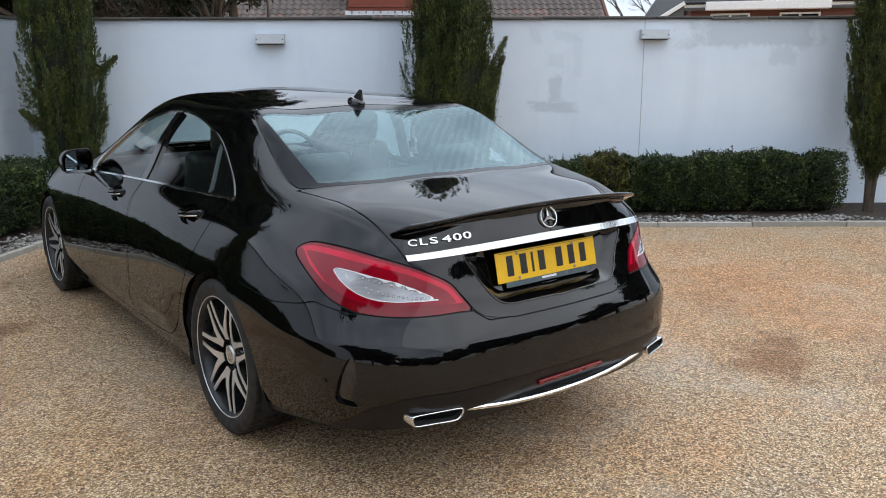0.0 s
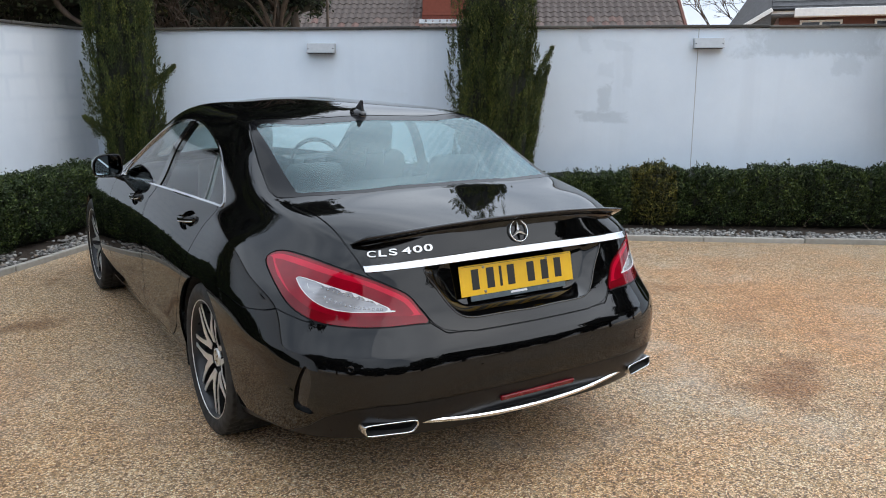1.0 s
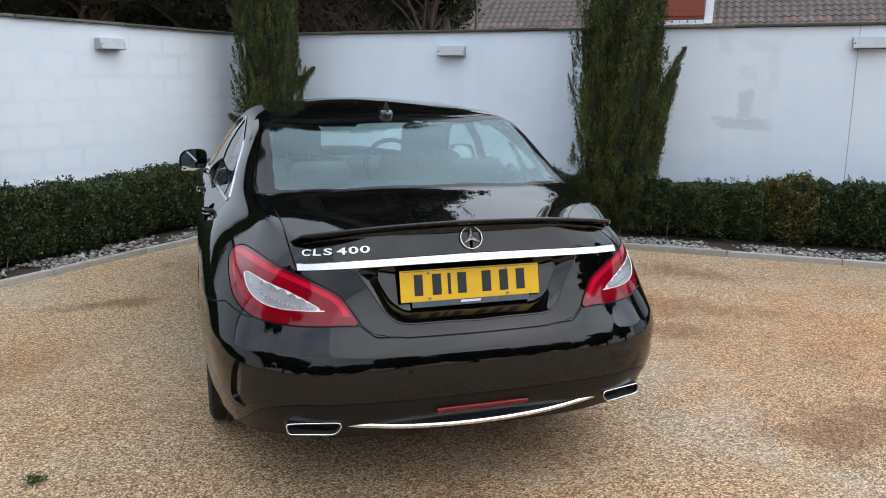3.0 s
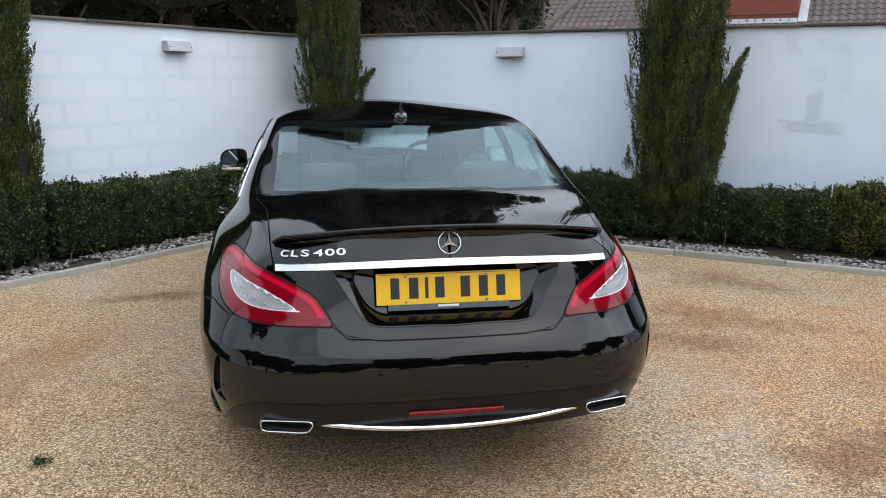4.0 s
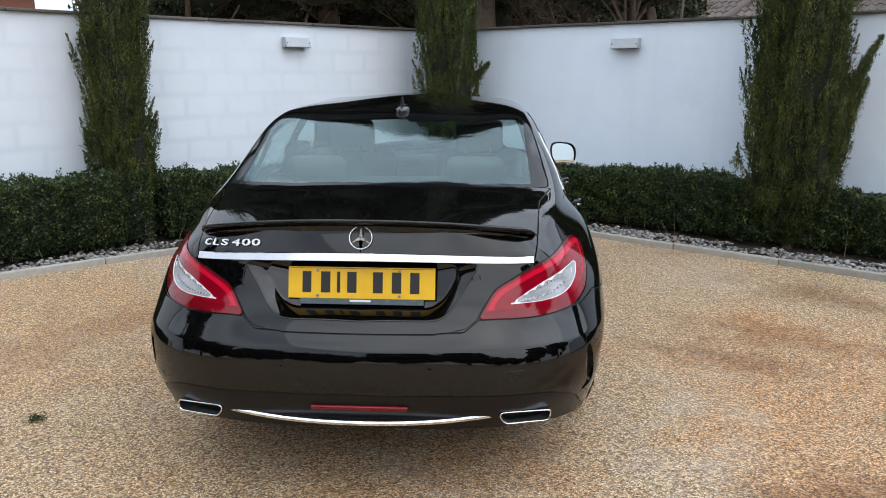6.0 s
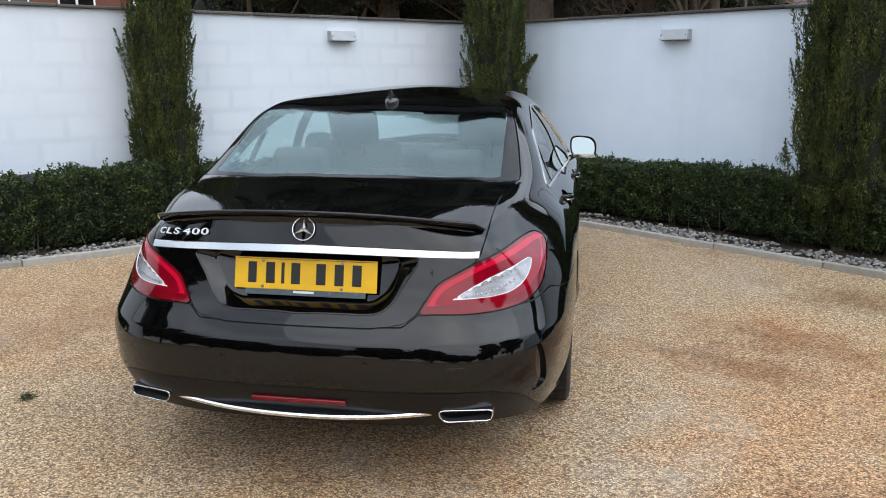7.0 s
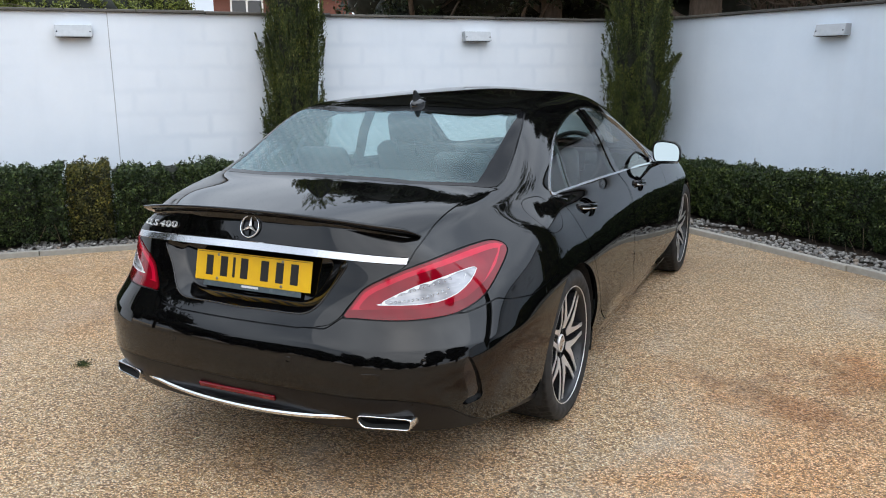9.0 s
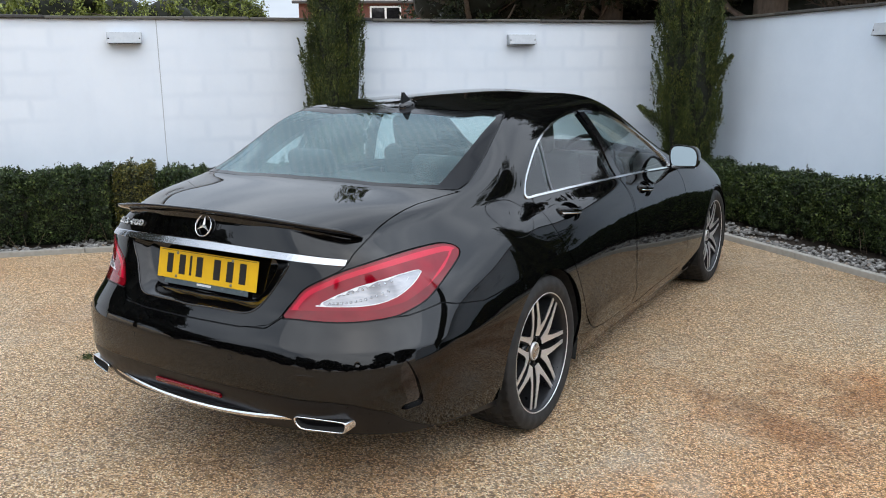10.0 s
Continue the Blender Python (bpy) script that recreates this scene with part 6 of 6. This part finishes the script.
def bungalow():
    """A low house whose tiled roof shows over the wall."""
    h = empty("bungalow")
    h.matrix_basis = frame_of("r", 3.2, -13.4)
    tagged(h, "brown tiled bungalow behind the garden wall", "house")
    w0, w1 = -6.4, 6.25
    part("wall", box_bm(w1 - w0 - .5, 6.4, 2.5, .01, 1, ((w0 + w1) / 2, 4.0, 1.25)), BRICK, h)
    slope, run = radians(34), 3.7
    base = pose(0, .25, 2.42, 34, 0, 0)
    part("roof_deck", box_bm(w1 - w0, run, .05, 0, 1, ((w0 + w1) / 2, run / 2, -.04)), COPING, h, at=base)
    part("roof_back", box_bm(w1 - w0, run, .05, 0, 1, ((w0 + w1) / 2, 0, 0)), ROOF_TILE, h, at=pose(0, .25 + run * math.cos(slope) * 1.5, 2.42 + run * math.sin(slope) * .5, -34, 0, 0))
    me = tile_mesh(.20, .31)
    rnd = random.Random(9)
    rest = []
    for r in range(14):
        for c in range(int((w1 - w0) / .20)):
            x, y = w0 + .10 + c * .20, r * .262 + .02
            m = base @ pose(x, y + rnd.uniform(-.006, .006), .012 + rnd.uniform(-.003, .004), 2, 0, rnd.uniform(-.6, .6))
            if 1 <= r <= 4:
                put("roof_tile", me, ROOF_TILE, h, at=m)
            else:
                rest.append(m)
    co = np.array([v.co for v in me.vertices])
    fs = [list(p.vertices) for p in me.polygons]
    vs, ff = [], []
    for m in rest:
        a = np.array(m)
        ff += [[k + len(vs) * len(co) for k in q] for q in fs]
        vs.append(co @ a[:3, :3].T + a[:3, 3])
    tagged(put("upper_tiles", mesh_from("upper_tiles", np.concatenate(vs), ff, False), ROOF_TILE, h), kind="stuff")
    # verge, hip roll and gutter
    part("verge", box_bm(.08, run, .10, .01, 1, (w1, run / 2, -.01)), BRICK, h, at=base)
    part("barge_board", box_bm(.03, run, .16, .005, 1, (w1 + .06, run / 2, -.05)), WHITE_TRIM, h, at=base)
    v, f = lathe([(0, .11), (4.2, .11)], 12, "z")
    put("hip_ridge", mesh_from("hip_ridge", v, f), ROOF_TILE, h, at=base @ pose(-5.5, .1, .03, -90, 0, -20))
    part("gutter", box_bm(w1 - w0, .10, .08, .02, 2, ((w0 + w1) / 2, .18, 2.36)), BLACK_PLASTIC, h)
    # hung-tile dormer with lead at its foot
    dormer = part("dormer", box_bm(2.5, 1.8, 1.5, .01, 1, (.25, 2.15, 3.55)), TILE_HUNG, h, "red tile-hung dormer cheek")
    for r in range(4):
        part("hung_course", box_bm(2.52, .03, .105, .004, 1, (.25, 1.245 - .004 * (r % 2), 2.96 + r * .11), turn=pose(0, 0, 0, -6, 0, 0)), TILE_HUNG, dormer)
    part("flashing", box_bm(2.75, .22, .03, .008, 1, (.28, 1.14, 3.070), turn=pose(0, 0, 0, 34, 0, 0)), LEAD, h, "pale lead flashing")
    part("flashing", box_bm(.22, 1.7, .03, .008, 1, (1.62, 1.75, 3.50), turn=pose(0, 0, 0, 34, 0, 0)), LEAD, h, "pale lead flashing")
    chim = part("chimney", box_bm(.34, .4, .9, .01, 1, (-6.1, 1.6, 3.0)), BRICK, h, "short brick chimney with white cap")
    part("chimney_cap", box_bm(.42, .5, .10, .02, 1, (-6.1, 1.6, 3.10)), WHITE_TRIM, chim)


bungalow()


def far_house(x, y, rz, wide, eaves, label, hip):
    """A distant brick house with white joinery."""
    h = empty("brick_house", x, y, 0, rz)
    tagged(h, label, "house")
    part("wall", box_bm(wide, 7, eaves, .01, 1, (0, 0, eaves / 2)), BRICK, h)
    for sy in (-1, 1):
        part("roof", box_bm(wide + .6, 4.6, .12, .02, 1), SLATE, h, at=pose(0, sy * 1.85, eaves + 1.12, sy * -33, 0, 0))
    for k in range(11):
        part("tile_course", box_bm(wide + .62, .04, .03, .005, 1), SLATE, h, at=pose(0, -3.65 + k * .33, eaves + .07 + k * .214, 33, 0, 0))
    part("fascia", box_bm(wide + .6, .06, .24, .01, 1, (0, -3.72, eaves + .02)), WHITE_TRIM, h)
    part("gutter", box_bm(wide + .6, .12, .10, .03, 2, (0, -3.80, eaves + .12)), BLACK_PLASTIC, h)
    for k in range(max(1, int(wide / 2.6))):
        wx = -wide / 2 + 1.5 + k * 2.6
        win = part("window", box_bm(1.5, .10, 1.15, .01, 1, (wx, -3.52, eaves - .85)), WHITE_TRIM, h, "white framed window")
        for d in (-.36, .36):
            part("pane", box_bm(.62, .02, .98, .004, 1, (wx + d, -3.58, eaves - .85)), GLOSS_BLACK, win)
    if hip:
        # the hipped end, seen as a dark slope with a white verge
        a, b = -wide / 2 - .3, -wide / 2 - 2.6
        v = [(a, -3.8, eaves + .15), (a, 0, eaves + 2.3), (b, -3.8, eaves - 1.25), (b, 0, eaves - 1.25), (a, -3.8, eaves - 1.25)]
        put("hip_roof", mesh_from("hip_roof", v, [(0, 1, 3, 2), (0, 2, 4)], False), SLATE, h)
        part("verge_board", box_bm(2.75, .07, .16, .01, 1), WHITE_TRIM, h, at=pose((a + b) / 2, -3.86, eaves - .58, 0, -31.5, 0))
        part("soffit", box_bm(wide * .62, .5, .32, .02, 1, (-wide * .12, -3.95, eaves - .02)), WHITE_TRIM, h, "white boarded soffit")
        part("window_ledge", box_bm(wide * .75, .16, .13, .02, 1, (-wide * .05, -3.62, eaves - .86)), WHITE_TRIM, h)


far_house(31.6, 16.6, -52, 7.4, 3.98, "brick house with white soffit beyond the wall", True)
far_house(-24.0, 31.7, 38, 6.4, 5.0, "red brick house with white window frames", False)


def broadleaf(name, x, y, crown, height, low, seed, mat, leaves, leaf, label, trunk=.22, squash=1.0, bark=None):
    """A dense evergreen: tapered trunk, limbs and a crown of leaf clumps with gaps."""
    rng = np.random.default_rng(seed)
    thing = empty(name, x, y, 0)
    tagged(thing, label, "tree")
    v, f = [], []
    def limb(p, q, r0, r1):
        path = smooth_path([p, (np.array(p) + np.array(q)) / 2 + rng.normal(0, .18, 3), q], 8)
        k = len(v)
        for i, c in enumerate(path):
            r = r0 + (r1 - r0) * i / 7
            for a in np.linspace(0, 6.283, 8, endpoint=False):
                v.append((c[0] + r * math.cos(a), c[1] + r * math.sin(a), c[2] + .3 * r * math.sin(a)))
        f.extend((k + i * 8 + j, k + i * 8 + (j + 1) % 8, k + (i + 1) * 8 + (j + 1) % 8, k + (i + 1) * 8 + j) for i in range(7) for j in range(8))
    top = np.array((0, 0, height * .75))
    limb((0, 0, -.1), top, trunk, trunk * .3)
    mid, half = (low + height) / 2, (height - low) / 2
    tips = []
    for k in range(34):
        d = rng.normal(0, 1, 3)
        d /= np.linalg.norm(d)
        tip = np.array((d[0] * crown * squash, d[1] * crown, mid + d[2] * half))
        tip[:2] *= rng.uniform(.55, 1.0)
        start = np.array((0, 0, max(low * .6, min(height * .7, tip[2] - rng.uniform(.3, 1.6)))))
        limb(start, tip, trunk * .28, .015)
        tips.append(tip)
    put("trunk", mesh_from("trunk", v, f), bark or BARK, thing)
    # lobes of foliage round added solid cores, near-black for the crown's inner shade
    bm = bmesh.new()
    bmesh.ops.create_icosphere(bm, subdivisions=2, radius=1.0)
    ball = np.array([q.co for q in bm.verts])
    tri = np.array([[q.index for q in fc.verts] for fc in bm.faces])
    bm.free()
    span = np.array((crown * squash, crown, half))
    count = int(24 + 10 * crown + 3 * half)
    d = rng.normal(0, 1, (count, 3))
    d /= np.linalg.norm(d, axis=1, keepdims=True)
    c = d * span * rng.uniform(.50, .86, count)[:, None] + np.array((0, 0, mid))
    size = crown * rng.uniform(.20, .36, count)
    c[:, 2] = np.maximum(c[:, 2], low + size * .45)
    vs, fs = [ball * span * (.74 if mat is EVERGREEN else .56) + np.array((0, 0, mid))], [tri]
    vs[0][:, 2] = np.maximum(vs[0][:, 2], low + .2)
    for k in range(count):
        wob = 1 + .14 * np.sin(ball @ rng.normal(0, 3, 3) + k)[:, None]
        fs.append(tri + len(vs) * len(ball))
        vs.append(ball * wob * size[k] * np.array((.84, .84, .62)) + c[k])
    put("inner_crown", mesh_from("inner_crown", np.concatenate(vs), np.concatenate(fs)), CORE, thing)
    # twigs of leaves on every lobe, uneven, with gaps
    twigs = int(leaves / 24)
    pick = rng.integers(0, count, twigs)
    e = rng.normal(0, 1, (twigs, 3))
    e /= np.linalg.norm(e, axis=1, keepdims=True)
    reach = size[pick] * rng.uniform(.78, 1.12, twigs) * (1 + .12 * np.sin(e[:, 0] * 7 + e[:, 2] * 5 + pick))
    p = c[pick] + e * reach[:, None] * np.array((1, 1, .74))
    p = p[:, None] + rng.normal(0, 1, (twigs, 24, 3)) * leaf * .75
    dr = e[:, None] * .5 + rng.normal(0, 1, (twigs, 24, 3)) + np.array((0, 0, -.2))
    put("crown", quads_from("crown", leaf_quads(p.reshape(-1, 3), dr.reshape(-1, 3), leaf, leaf * .46, rng)), mat, thing)
    return thing


DARK = "dense dark evergreen tree overhanging the wall"
broadleaf("evergreen_tree", .30, 8.0, 2.6, 8.05, 2.7, 31, EVERGREEN, 110000, .075, DARK, .28)
broadleaf("evergreen_tree", -.2, 9.6, 2.2, 5.0, 1.7, 30, EVERGREEN, 50000, .08, DARK, .20)
broadleaf("evergreen_tree", 2.25, 7.3, 1.15, 4.6, 2.32, 38, EVERGREEN, 34000, .07, DARK, .12)
broadleaf("evergreen_tree", 2.9, 12.2, 1.3, 5.0, .6, 39, EVERGREEN, 30000, .10, DARK, .14)
broadleaf("evergreen_tree", -2.2, 8.7, 2.5, 7.4, 2.1, 37, EVERGREEN, 80000, .075, DARK, .24)
broadleaf("evergreen_tree", -3.95, 8.0, 1.9, 7.0, 1.6, 32, EVERGREEN, 60000, .07, DARK, .20)
broadleaf("evergreen_tree", 1.7, 12.8, 2.2, 6.5, 1.5, 33, EVERGREEN, 30000, .11, DARK, .20)
broadleaf("evergreen_tree", .3, 14.2, 3.0, 7.0, 1.0, 35, EVERGREEN, 30000, .12, DARK, .20)
broadleaf("evergreen_tree", -4.6, 12.6, 3.0, 5.6, 1.0, 36, EVERGREEN, 30000, .12, DARK, .20)
for k, (x, y, r) in enumerate(((-11.2, 8.8, 2.0), (-12.4, 6.6, 1.9), (-13.2, 4.2, 2.0), (-14.0, 1.6, 2.0), (-15.5, 10.5, 2.2))):
    broadleaf("laurel_bush", x, y, r, 3.38 - .05 * k, .3, 41 + k, LAUREL, 100000, .065, "yellow-green laurel hedge behind the wall", .08)


def bare_tree(x, y, height, seed, label):
    rng = np.random.default_rng(seed)
    thing = empty("bare_tree", x, y, 0)
    tagged(thing, label, "tree")
    v, f = [], []
    def grow(p, d, length, r, depth):
        q = p + d * length
        k = len(v)
        side = np.cross(d, (0, 0, 1.0) if abs(d[2]) < .9 else (1.0, 0, 0))
        side /= np.linalg.norm(side)
        up = np.cross(side, d)
        for c, rr in ((p, r), (q, r * .7)):
            for a in (0, 2.09, 4.19):
                v.append(c + rr * (math.cos(a) * side + math.sin(a) * up))
        f.extend((k + j, k + (j + 1) % 3, k + 3 + (j + 1) % 3, k + 3 + j) for j in range(3))
        if depth:
            for _ in range(3 if depth > 1 else 4):
                nd = d + rng.normal(0, .42, 3) + np.array((0, 0, .12))
                grow(q, nd / np.linalg.norm(nd), length * rng.uniform(.6, .85), r * .62, depth - 1)
    grow(np.array((0, 0, 0.0)), np.array((0, 0, 1.0)), height * .3, .11, 6)
    put("branchwork", mesh_from("branchwork", v, f, False), BARK, thing)


bare_tree(31.0, 22.5, 7.4, 51, "bare winter tree beyond the wall")
bare_tree(1.55, 8.4, 3.0, 52, "bare grey twiggy shrub behind the wall")

# behind the camera, an unseen belt of evergreens added for the car's reflections
for k in range(9):
    x = -16 + 4.0 * k
    broadleaf("evergreen_tree", x, -15.5 - 1.2 * math.sin(k * 2.1), 2.5, 3.7 + .7 * math.sin(k * 1.7), .2, 61 + k, EVERGREEN, 9000, .20, "unseen dark evergreen added to darken reflections", .2)
# more unseen evergreens added at both sides, to darken the car's flanks
for k, (x, y, h) in enumerate(((-9.6, -3.2, 6.2), (-11.5, -7.6, 7.4), (-12.5, -12.0, 7.0), (12.6, -4.6, 6.4), (13.2, -9.6, 7.2))):
    broadleaf("evergreen_tree", x, y, 2.6, h, .3, 81 + k, EVERGREEN, 12000, .18, "unseen dark evergreen added to darken reflections", .2)
